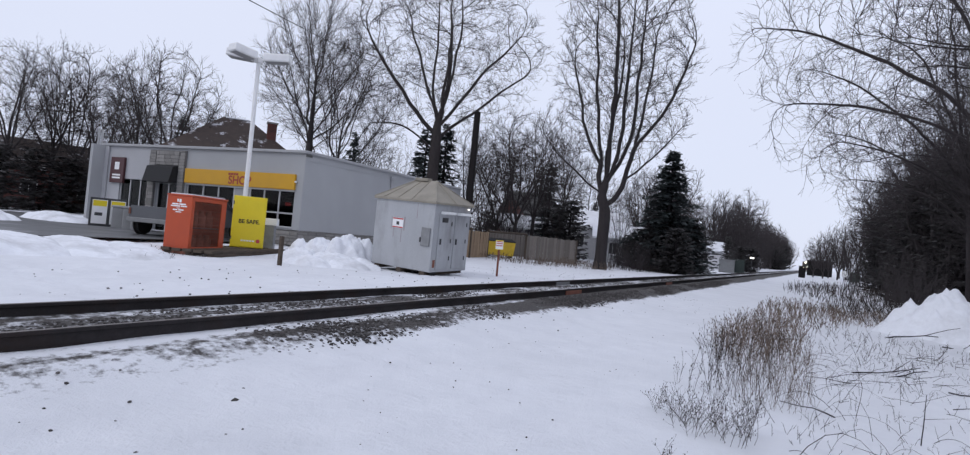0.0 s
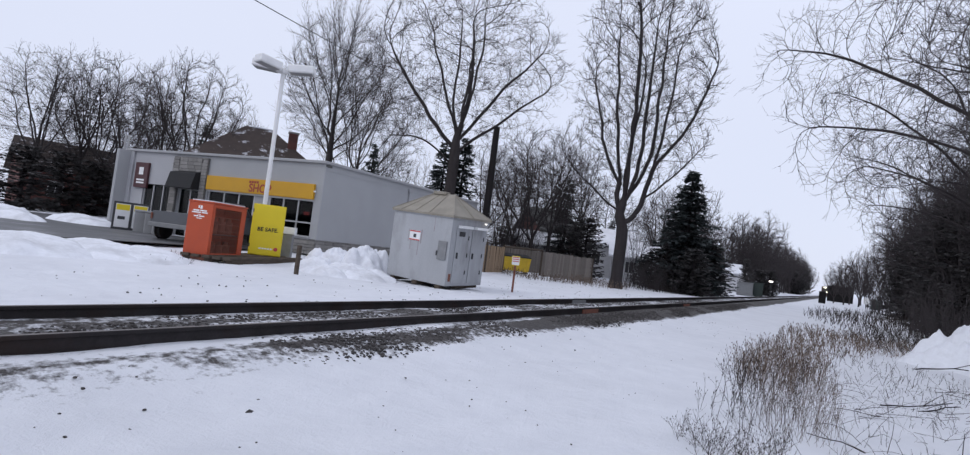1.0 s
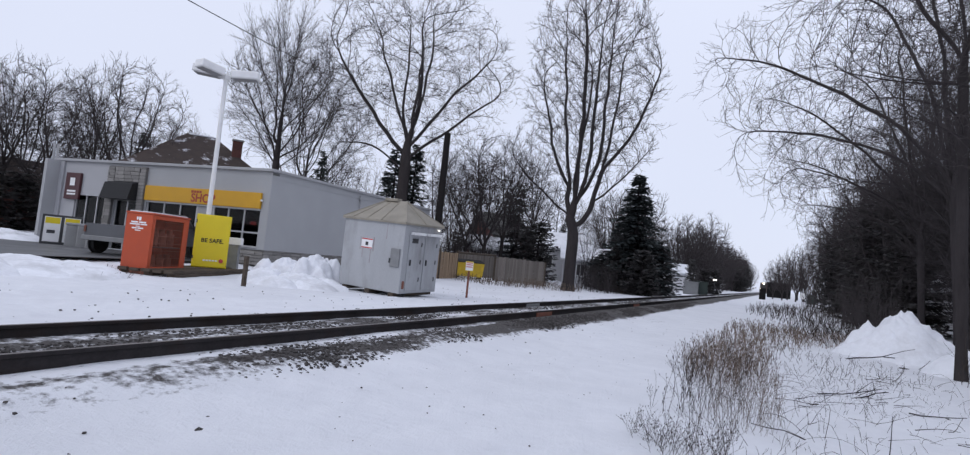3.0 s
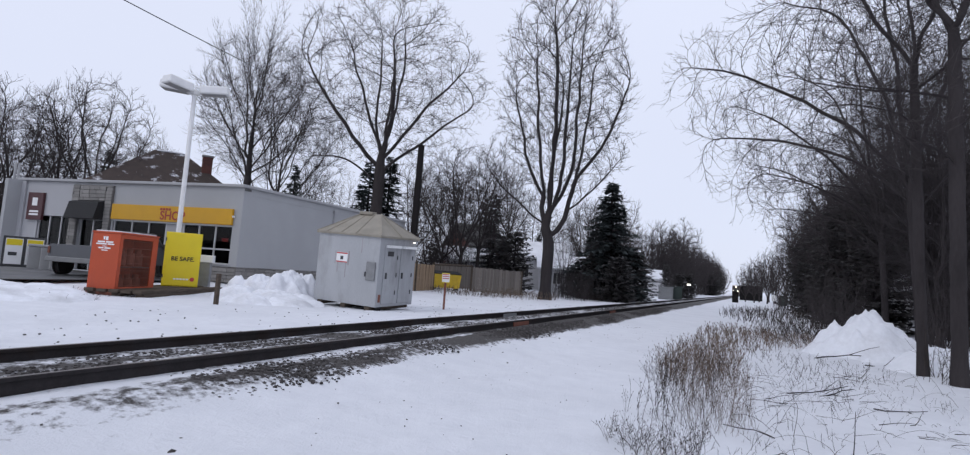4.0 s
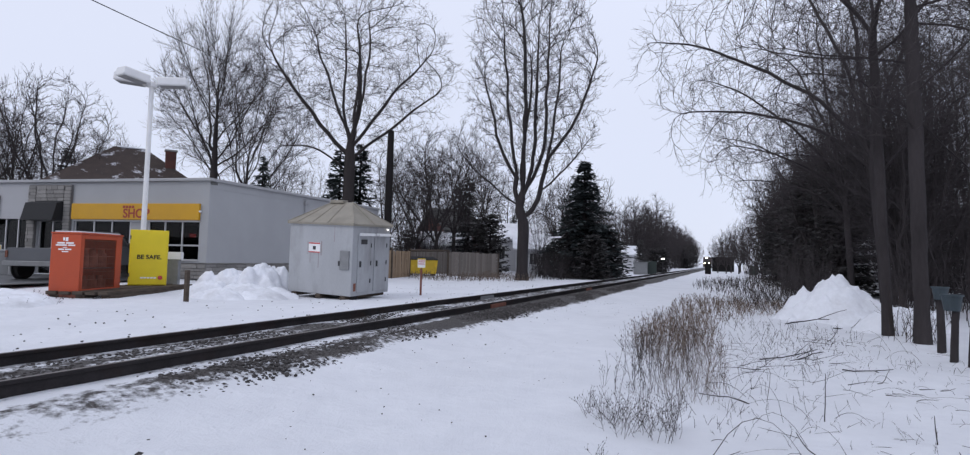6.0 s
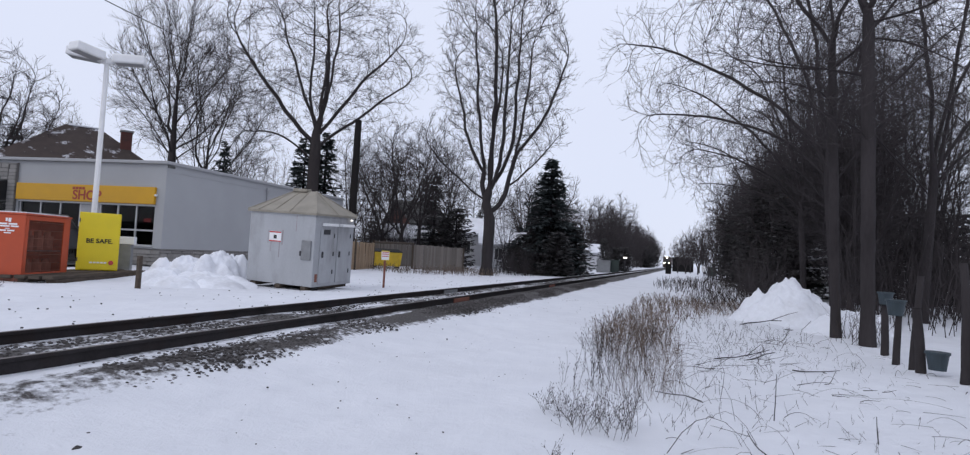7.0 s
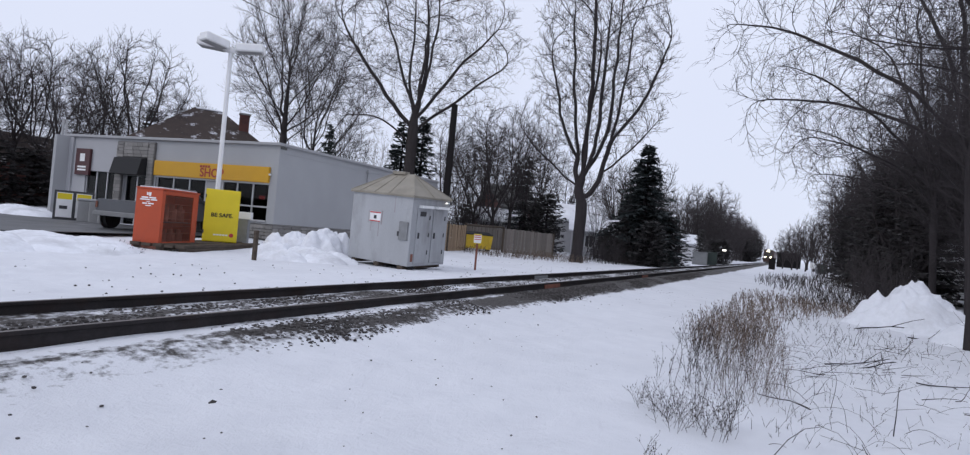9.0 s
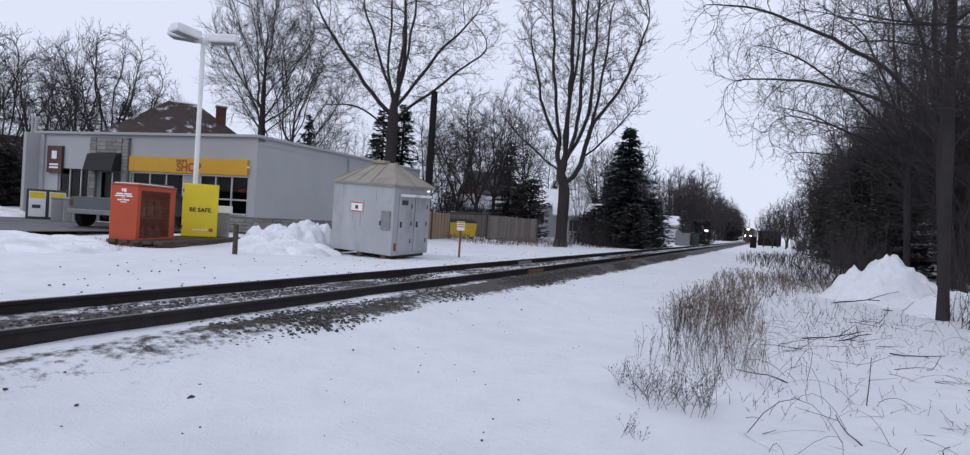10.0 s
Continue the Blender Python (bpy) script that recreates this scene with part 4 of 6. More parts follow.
    part("mark", box(-1.60, -1.48, -0.020, -0.0165, 1.46, 1.58), M_DARKMETAL, p)
    for i, x in enumerate((ax + 0.3, ax / 2, -0.3)):
        part("skid", box(x - 0.1, x + 0.1, -0.04, by + 0.04, -0.13, -0.004, 0.01), M_TIMBER, shed, "dark timber skid under the shed")
    for k in range(3):
        part("conduit_stub", cyl((-0.12, 0.15 + k * 0.12, -0.16), (-0.04, 0.15 + k * 0.12, 0.0), 0.04, n=10), M_TYRE, shed)
    part("wall_lamp", box(0.036, 0.08, 1.90, 1.97, h - 0.12, h - 0.08, 0.008), M_SMALL_LAMP, shed, "small lit lamp over the door")


build_shed()


# ---- the store ----
CORNER = (-20.44, 17.68)
FD, SD = Vector((-0.985, -0.17, 0)).normalized(), Vector((-0.05, 0.9987, 0)).normalized()
FN, SN = Vector((0.17, -0.985, 0)).normalized(), Vector((0.9987, 0.05, 0)).normalized()


def slab(d, nrm, s0, s1, z0, z1, o0, o1, bevel=0.0):
    """A block along the wall direction d from s0 to s1, from z0 to z1, standing from o0 to o1 out of the wall."""
    bm = box(s0, s1, o0, o1, z0, z1, bevel)
    m = Matrix((tuple(d), tuple(nrm), (0, 0, 1))).transposed().to_4x4()
    bmesh.ops.transform(bm, matrix=m, verts=bm.verts)
    bmesh.ops.recalc_face_normals(bm, faces=bm.faces)
    return bm


def build_store():
    g, top = 0.40, 4.66 - 0.40
    st = thing("store_building", pose(*CORNER, g), "low grey stucco store with flat roof and yellow sign band", "store")
    F = lambda *a, **k: slab(FD, FN, *a, **k)
    S = lambda *a, **k: slab(SD, SN, *a, **k)
    L, W = 13.35, 14.0
    base_top, sill, head = 0.72, 0.80, 2.53
    # front wall round the shop window, the entrance and the corner window
    for a in ((0.0, 0.42, base_top, top), (7.2, 9.75, 2.45, top), (0.42, 7.2, head, top), (0.42, 7.2, base_top - 0.02, sill), (7.2, 7.7, 0, 2.45), (9.3, 9.75, 0, 2.45), (9.75, 12.0, 2.55, top), (9.75, 12.0, 0, 0.75), (12.0, L, 0, top)):
        part("wall", F(a[0], a[1], a[2], a[3], -0.25, 0.0), M_STUCCO if a[0] < 9 else M_STUCCO_L, st)
    part("wall", F(0.0, 7.2, 0.0, base_top - 0.03, -0.25, -0.02), M_MORTAR, st)
    part("wall", S(-0.0, W, base_top, top, -0.25, 0.0), M_STUCCO, st, "plain grey stucco side wall")
    part("wall", S(-0.0, W, 0.0, base_top, -0.25, -0.03), M_MORTAR, st)
    part("wall", S(-2.3, W, 0.0, top, -L, -L + 0.25), M_STUCCO, st)
    part("back_wall", F(0, L, 0, top, -W, -W + 0.25), M_STUCCO, st)
    part("roof", F(-0.05, L - 0.02, top - 0.14, top - 0.03, -W + 0.1, -0.02), M_ROOF_GREY, st, "flat grey roof")
    part("roof_cap", F(-0.12, L + 0.15, top, top + 0.13, -0.30, 0.14, 0.02), M_CAP, st, "pale metal roof edge")
    part("roof_cap", S(0.15, W, top, top + 0.13, -0.30, 0.12, 0.02), M_CAP, st)
    part("reveal_line", S(0.1, W, top - 0.32, top - 0.30, 0.0, 0.012), M_CAP, st)
    part("downpipe", slab(SD, SN, 6.35, 6.45, 0.75, top - 0.35, 0.01, 0.10, 0.02), M_CAP, st, "grey downpipe on the side wall")
    part("downpipe_head", slab(SD, SN, 6.28, 6.52, top - 0.38, top - 0.18, 0.01, 0.16, 0.02), M_CAP, st)
    # inside: room and shelves share one near-black colour that stands for the gloom
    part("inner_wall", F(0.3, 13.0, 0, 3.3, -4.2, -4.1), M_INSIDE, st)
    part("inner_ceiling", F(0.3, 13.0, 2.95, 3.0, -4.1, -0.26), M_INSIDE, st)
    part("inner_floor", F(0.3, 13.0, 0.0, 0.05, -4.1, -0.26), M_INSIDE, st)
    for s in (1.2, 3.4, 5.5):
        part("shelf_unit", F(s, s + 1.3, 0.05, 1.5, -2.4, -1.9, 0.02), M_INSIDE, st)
    # shop window
    edges = [0.45, 1.35, 2.25, 3.1, 4.1, 5.1, 6.1, 7.15]
    for a, b in zip(edges, edges[1:]):
        w = part("window", F(a + 0.03, b - 0.03, sill + 0.05, head - 0.05, -0.13, -0.115), M_GLASS, st, "dark shop window pane")
        w.visible_shadow = False
    for e in edges:
        part("mullion", F(e - 0.03, e + 0.03, sill, head, -0.16, -0.06, 0.006), M_FRAME, st)
    part("window_sill", F(0.42, 7.2, sill - 0.03, sill + 0.05, -0.2, 0.05, 0.01), M_FRAME, st)
    part("window_head", F(0.42, 7.2, head - 0.06, head + 0.01, -0.2, 0.02, 0.006), M_FRAME, st)
    for a, b in ((0.45, 1.35), (1.35, 2.25)):
        part("transom", F(a, b, sill + 0.62, sill + 0.69, -0.15, -0.07), M_FRAME, st)
    part("door_panel", F(3.14, 4.06, sill + 0.0, head - 0.04, -0.11, -0.06, 0.008), M_CAP, st, "pale panel between the shop windows")
    part("neon_sign", F(0.85, 1.15, sill + 1.02, sill + 1.17, -0.32, -0.29), M_NEON, st, "small red neon sign behind the glass")
    # sign band with lettering
    band = part("sign_band", F(0.40, 7.22, head + 0.02, head + 0.74, 0.004, 0.13, 0.01), M_YELLOW, st, "yellow sign band over the windows")
    face = Matrix((tuple(-FD), (0, 0, 1), tuple(FN))).transposed().to_4x4()
    me = text_mesh("SHOP", 0.56, Matrix.Translation(FD * 3.63 + FN * 0.137 + Vector((0, 0, head + 0.28))) @ face)
    part("lettering", me, M_LETTER, band, "red letters on the yellow band")
    for k in range(4):
        part("letter_bar", F(3.75 + k * 0.16, 3.88 + k * 0.16, head + 0.53, head + 0.64, 0.132, 0.138), M_LETTER, band)
    part("band_lamp", F(0.33, 0.40, head + 0.36, head + 0.44, 0.02, 0.12), M_WHITE, band)
    # entrance pier of stone with a black awning
    part("pier_core", F(7.30, 7.68, 0.0, top - 0.12, 0.004, 0.10), M_MORTAR, st)
    part("pier_core", F(9.32, 9.78, 0.0, top - 0.12, 0.004, 0.10), M_MORTAR, st)
    part("pier_core", F(7.70, 9.30, 2.46, top - 0.12, 0.004, 0.10), M_MORTAR, st)
    bm = bmesh.new()
    prof = [(0.12, 3.36), (0.42, 3.28), (0.62, 2.48), (0.12, 2.48)]
    a = [bm.verts.new(tuple(FD * 7.72 + FN * o + Vector((0, 0, z)))) for o, z in prof]
    b = [bm.verts.new(tuple(FD * 9.55 + FN * o + Vector((0, 0, z)))) for o, z in prof]
    bm.faces.new(a)
    bm.faces.new(b[::-1])
    for i in range(4):
        bm.faces.new((a[i], b[i], b[(i + 1) % 4], a[(i + 1) % 4]))
    part("awning", bm, M_BLACK, st, "black canvas awning over the entrance")
    ent = part("entrance", F(7.72, 9.28, 0.05, 2.42, -0.16, -0.14), M_GLASS, st, "glazed entrance doors")
    ent.visible_shadow = False
    for s in (7.74, 8.5, 9.26):
        part("door_stile", F(s - 0.035, s + 0.035, 0.0, 2.45, -0.2, -0.1, 0.006), M_FRAME, st)
    # corner window and brown sign
    for a, b in ((9.8, 10.5), (10.5, 11.25), (11.25, 11.95)):
        w = part("window", F(a + 0.03, b - 0.03, 0.80, 2.50, -0.13, -0.115), M_GLASS, st, "dark shop window pane")
        w.visible_shadow = False
        part("mullion", F(b - 0.03, b + 0.03, 0.75, 2.55, -0.16, -0.06, 0.006), M_FRAME, st)
    part("window_sill", F(9.78, 12.0, 0.70, 0.80, -0.2, 0.05, 0.01), M_FRAME, st)
    sg = part("maroon_sign", F(11.62, 12.62, 2.30, 3.66, 0.01, 0.14, 0.01), M_MAROON, st, "maroon sign panel with a pale emblem")
    part("emblem", F(11.95, 12.29, 3.00, 3.40, 0.143, 0.15), M_WHITE, sg)
    for z in (2.55, 2.40):
        part("letter_bar", F(11.82, 12.42, z + 0.12, z + 0.21, 0.143, 0.15), M_WHITE, sg)
    part("corner_pilaster", F(12.95, 13.35, 0.0, top - 0.01, 0.003, 0.10, 0.01), M_STUCCO_L, st)
    # fieldstones on the plinth and the piers
    rng = random.Random(8)
    bm = box(-0.5, 0.5, 0, 1, -0.5, 0.5, 0.12)
    proto = bpy.data.meshes.new("stone")
    bm.to_mesh(proto)
    bm.free()
    proto.materials.append(M_FIELDSTONE)

    def stones(d, nrm, s0, s1, z0, z1, out0):
        m3 = Matrix((tuple(d), tuple(nrm), (0, 0, 1))).transposed().to_4x4()
        z = z0
        while z < z1 - 0.05:
            hh = min(rng.uniform(0.13, 0.2), z1 - z)
            s = s0
            while s < s1 - 0.05:
                w = min(rng.uniform(0.28, 0.6), s1 - s)
                ob = new("stone", proto)
                ob.parent = st
                ob.matrix_basis = m3 @ Matrix.LocRotScale((s + w / 2, out0, z + hh / 2), None, (w - 0.02, rng.uniform(0.035, 0.06), hh - 0.02))
                s += w
            z += hh

    stones(SD, SN, 0.0, 7.2, 0.02, base_top, -0.028)
    stones(FD, FN, 0.02, 7.2, 0.02, base_top - 0.04, -0.018)
    stones(FD, FN, 7.3, 7.68, 0.02, top - 0.14, 0.10)
    stones(FD, FN, 9.32, 9.78, 0.02, top - 0.14, 0.10)
    stones(FD, FN, 7.7, 9.3, 3.38, top - 0.14, 0.10)
    # forecourt
    bm = bmesh.new()
    pts = [(-18.5, 4), (-20.9, 14.4), (-20.4, 16.4), (-36, 13.8), (-70, 26), (-90, -14), (-26, -14)]
    vs = [bm.verts.new((x, y, 0.435)) for x, y in pts]
    bm.faces.new(vs)
    ext = bmesh.ops.extrude_face_region(bm, geom=bm.faces[:])
    for e in ext["geom"]:
        if isinstance(e, bmesh.types.BMVert):
            e.co.z += 0.02
    bmesh.ops.recalc_face_normals(bm, faces=bm.faces)
    pv = part("pavement", bm, M_ASPHALT, None)
    tagged(pv, "wet grey asphalt forecourt with thin slush", "pavement", kind="structure")


build_store()


# ---- forecourt things ----
def build_orange_cabinet():
    """An exchange cage: a solid end with writing, and a mesh front."""
    c = thing("orange_cage", pose(-16.97, 10.40, 0.13, 0, 0, 115.5), "faded orange steel gas-bottle cage with an open mesh front", "cage")
    w, d, h = 1.98, 0.83, 1.87
    # x runs along the open front, y to the rear
    part("end_panel", box(0, 0.04, 0, d, 0.0, h, 0.01), M_ORANGE, c, "orange end panel with white writing")
    part("end_panel", box(w - 0.04, w, 0, d, 0.0, h, 0.01), M_ORANGE, c)
    part("back_panel", box(0.044, w - 0.044, d - 0.03, d, 0.0, h, 0.006), M_ORANGE, c)
    part("top_panel", box(-0.02, w + 0.02, -0.03, d + 0.02, h + 0.003, h + 0.05, 0.012), M_ORANGE, c)
    part("snow_cap", box(0.05, w - 0.05, 0.05, d - 0.05, h + 0.052, h + 0.085, 0.015), M_SNOW, c)
    part("floor_panel", box(0.044, w - 0.044, 0.0, d - 0.034, 0.04, 0.09), M_ORANGE, c)
    for x0, x1, z0, z1 in ((0.044, 0.16, 0.1, h), (w - 0.30, w - 0.044, 0.1, h), (0.16, w - 0.30, h - 0.13, h), (0.16, w - 0.30, 0.1, 0.28)):
        part("front_frame", box(x0, x1, 0.0, 0.05, z0, z1 - 0.002, 0.008), M_ORANGE, c)
    bm = bmesh.new()
    for i in range(36):
        x = 0.18 + i * (w - 0.5) / 35
        cyl((x, 0.03, 0.28), (x, 0.03, h - 0.13), 0.006, n=4, bm=bm)
    for i in range(7):
        z = 0.32 + i * (h - 0.5) / 6
        cyl((0.16, 0.026, z), (w - 0.30, 0.026, z), 0.006, n=4, bm=bm)
    part("mesh_front", bm, M_RUST, c, "rusty wire mesh front")
    part("shelf", box(0.05, w - 0.05, 0.06, d - 0.04, 0.86, 0.89), M_DARKMETAL, c)
    for lvl in (0.10, 0.90):
        for k in range(4):
            x, y = 0.36 + k * 0.42, 0.42
            bt = part("gas_bottle", cyl((x, y, lvl), (x, y, lvl + 0.42), 0.15, n=14), M_RUST, c, "small gas bottle in the cage")
            part("valve_guard", cyl((x, y, lvl + 0.42), (x, y, lvl + 0.54), 0.09, n=12), M_RUST, bt)
    part("foot_rail", box(-0.012, -0.003, 0.0, d, 0.0, 0.14, 0.002), M_RUST, c, "rust along the foot of the end panel")
    part("foot_rail", box(0.02, w - 0.05, -0.012, -0.003, 0.0, 0.10, 0.002), M_RUST, c)
    # bars of writing on the end that faces the track
    for y0, y1, z0, z1 in ((0.36, 0.43, 1.66, 1.77), (0.45, 0.50, 1.68, 1.77), (0.20, 0.42, 1.585, 1.63), (0.45, 0.66, 1.585, 1.63), (0.16, 0.36, 1.525, 1.565), (0.39, 0.70, 1.525, 1.565), (0.38, 0.50, 1.47, 1.49), (0.26, 0.44, 1.405, 1.445), (0.47, 0.62, 1.405, 1.445), (0.34, 0.52, 1.345, 1.375)):
        part("writing_bar", box(-0.005, -0.001, y0, y1, z0, z1), M_WHITE, c, "white bar of writing")


def build_yellow_box():
    b = thing("yellow_box", pose(-18.82, 13.13, 0.37, 0, 0, 52), "bright yellow steel box with a black safety message", "box")
    w, d, h = 1.16, 0.8, 1.93
    part("body", box(0, w, 0, d, 0.0, h, 0.014), M_YELLOW_BOX, b)
    part("door", box(0.03, w - 0.03, -0.03, -0.003, 0.03, h - 0.03, 0.008), M_YELLOW_BOX, b, "yellow door with black lettering")
    part("lettering", text_mesh("BE SAFE.", 0.205, pose(w / 2 + 0.02, -0.036, 0.98, 90, 0, 0)), M_BLACK, b, "black lettering")
    part("emblem", cyl((w - 0.2, -0.034, 0.27), (w - 0.2, -0.042, 0.27), 0.075, n=16), M_RED, b, "small red round emblem")
    for k in range(5):
        part("writing_bar", box(0.36 + k * 0.1, 0.44 + k * 0.1, -0.036, -0.031, 0.24, 0.29), M_WHITE, b)
    for z in (0.3, 1.6):
        part("hinge", cyl((0.02, -0.04, z), (0.02, -0.04, z + 0.12), 0.016, n=8), M_DARKMETAL, b)


def build_timber_base():
    t = thing("timber_platform", pose(-18.0, 12.1, 0.16, 0, 0, 115.5), "dark weathered timber platform with dead grass and snow round it", "platform")
    for i in range(5):
        part("beam", box(-2.1, 3.0 - (i % 2) * 0.25, -1.1 + i * 0.36, -0.82 + i * 0.36, 0.11, 0.21 - 0.012 * (i % 2), 0.012), M_TIMBER, t)
        if i % 2 == 0:
            part("beam", box(-2.0, 3.1, -1.12 + i * 0.36, -0.86 + i * 0.36, -0.08, 0.106, 0.014), M_TIMBER, t)
    for x in (-1.8, 0.3, 2.4):
        part("bearer", box(x, x + 0.18, -1.0, 0.7, -0.2, -0.084, 0.012), M_TIMBER, t)


def build_lamp_post():
    x, y, z = polar(54.75, 26.0)
    p = thing("lamp_post", pose(x, y, z), "white steel lamp post with three box luminaires", "lamp post")
    part("pole", cyl((0, 0, 0), (0, 0, 7.80), 0.10, 0.085, 14), M_WHITE, p)
    part("base", cyl((0, 0, 0), (0, 0, 0.5), 0.26, 0.24, 16), M_CONCRETE, p)
    part("hub", box(-0.13, 0.13, -0.13, 0.13, 7.75, 7.97, 0.02), M_WHITE, p)
    for a, ln in ((215, 1.0), (265, 0.95), (40, 1.0)):
        arm = part("arm", cyl((0, 0, 7.87), (math.cos(radians(a)) * 0.6, math.sin(radians(a)) * 0.6, 7.93), 0.035, n=8), M_WHITE, p)
        bm = box(0.22, 0.30 + ln, -0.30, 0.30, -0.16, 0.18, 0.06)
        bmesh.ops.transform(bm, matrix=pose(0, 0, 7.95, 0, -5, a), verts=bm.verts)
        lum = part("luminaire", bm, M_WHITE, p, "white box luminaire")
        bm = box(0.30, 0.22 + ln, -0.22, 0.22, -0.175, -0.163)
        bmesh.ops.transform(bm, matrix=pose(0, 0, 7.95, 0, -5, a), verts=bm.verts)
        part("lens", bm, M_CAP, lum)


def build_small_forecourt():
    x, y, z = polar(52.3, 24.5)
    a = thing("air_pedestal", pose(x, y, z, 0, 0, 40), "grey service pedestal with a white top panel", "pedestal")
    part("cabinet", box(-0.22, 0.22, -0.2, 0.2, 0, 1.0, 0.02), M_GREYMETAL, a)
    part("panel", box(-0.3, 0.3, -0.22, 0.22, 1.0, 1.28, 0.02), M_WHITE, a)
    x, y, z = polar(51.1, 18.3)
    s = thing("wooden_stake", pose(x, y, z - 0.15), "short weathered wooden stake in the snow", "stake")
    part("post", box(-0.055, 0.055, -0.055, 0.055, 0, 1.06, 0.012), M_TIMBER, s)
    # ice box with posters, bins and barriers before the corner window
    x, y, z = polar(65.4, 32.5)
    b = thing("ice_box", pose(x, y, 0.44, 0, 0, 66), "dark merchandise box with two bright posters", "box")
    part("body", box(-0.75, 0.75, -0.4, 0.4, 0, 1.35, 0.02), M_DARKMETAL, b)
    for x0 in (-0.66, 0.06):
        p = part("poster", box(x0, x0 + 0.6, -0.42, -0.405, 0.12, 1.25), M_WHITE, b, "white poster with a yellow head")
        part("poster_head", box(x0 + 0.03, x0 + 0.57, -0.428, -0.421, 0.95, 1.22), M_YELLOW_BOX, p)
        part("poster_mark", box(x0 + 0.12, x0 + 0.42, -0.428, -0.421, 0.5, 0.65), M_DARKMETAL, p)
    first = None
    for az, r in ((64.35, 31.5), (63.55, 31.0), (62.9, 30.5)):
        x, y, z = polar(az, r)
        mm = pose(x, y, 0.44, 0, 0, 64)
        if first is None:
            first = thing("grey_bin", mm, "grey square forecourt bin with a snowy lid", "bin", "forecourt bins")
            part("body", box(-0.42, 0.42, -0.4, 0.4, 0, 0.95, 0.03), M_CONCRETE, first)
            part("lid", box(-0.45, 0.45, -0.43, 0.43, 0.955, 1.06, 0.03), M_CAP, first)
        else:
            copy_thing(first, mm)
    x, y, z = polar(66.6, 38)
    p = thing("sign_pole", pose(x, y, 0.4), "slim pale double pole at the store's end", "pole")
    for dx in (0, 0.35):
        part("pole", cyl((dx, 0, 0), (dx, 0, 5.2), 0.06, n=10), M_CAP, p)


def build_truck():
    """A pickup parked nose away beside the store."""
    x, y, z = polar(58.9, 27.6)
    t = thing("pickup_truck", pose(x + 0.1, y + 0.05, 0.455, 0, 0, 112), "grey pickup truck parked on the forecourt", "truck")
    # x ahead, y left
    bm = bmesh.new()
    prof = [(-2.7, 0.55), (-2.7, 1.12), (-0.75, 1.14), (-0.55, 1.22), (-0.35, 1.82), (0.75, 1.84), (1.25, 1.25), (2.45, 1.12), (2.6, 0.9), (2.6, 0.5), (-2.6, 0.48)]
    a = [bm.verts.new((px, -0.95, pz)) for px, pz in prof]
    b = [bm.verts.new((px, 0.95, pz)) for px, pz in prof]
    for v in a[4:6] + b[4:6]:
        v.co.y *= 0.84
    bm.faces.new(a)
    bm.faces.new(b[::-1])
    for i in range(len(prof)):
        bm.faces.new((a[i], b[i], b[(i + 1) % len(prof)], a[(i + 1) % len(prof)]))
    bmesh.ops.recalc_face_normals(bm, faces=bm.faces)
    bmesh.ops.bevel(bm, geom=list(bm.edges), offset=0.04, segments=2, affect="EDGES")
    body = part("body", bm, M_TRUCK, t, "grey truck body")
    for s in (-1, 1):
        q = bmesh.new()
        vs = [q.verts.new(p) for p in ((-0.40, s * 0.955, 1.24), (1.05, s * 0.955, 1.28), (0.68, s * 0.835, 1.74), (-0.28, s * 0.835, 1.74))]
        q.faces.new(vs)
        part("side_window", q, M_DARKMETAL, body)
        part("mirror", box(0.95, 1.10, s * 1.0, s * 1.2, 1.2, 1.42, 0.03), M_DARKMETAL, body)
        for px in (-1.95, 1.65):
            w = part("wheel", cyl((px, s * 0.78, 0.39), (px, s * 1.0, 0.39), 0.39, n=24), M_TYRE, t, "black tyre on a grey rim")
            part("rim", cyl((px, s * 1.003, 0.39), (px, s * 1.02, 0.39), 0.22, n=16), M_GREYMETAL, w)
    for s in (-1, 1):
        part("tail_light", box(-2.735, -2.70, s * 0.84, s * 0.92, 0.78, 1.02, 0.008), M_RUST, body, "dull red tail light")
    for s in (-1, 1):
        part("headlight", box(2.56, 2.625, s * 0.62, s * 0.88, 0.82, 1.0, 0.02), M_WHITE, body, "clear headlight")
        for px in (-1.95, 1.65):
            part("wheel_arch", cyl((px, s * 0.93, 0.42), (px, s * 0.965, 0.42), 0.47, n=24), M_DARKMETAL, body)
    part("grille", box(2.59, 2.63, -0.55, 0.55, 0.72, 1.0, 0.015), M_DARKMETAL, body)
    part("front_bumper", box(2.58, 2.74, -0.92, 0.92, 0.46, 0.66, 0.03), M_GREYMETAL, body, "dull chrome bumper")
    part("bumper", box(-2.85, -2.70, -0.9, 0.9, 0.48, 0.66, 0.02), M_GREYMETAL, body)


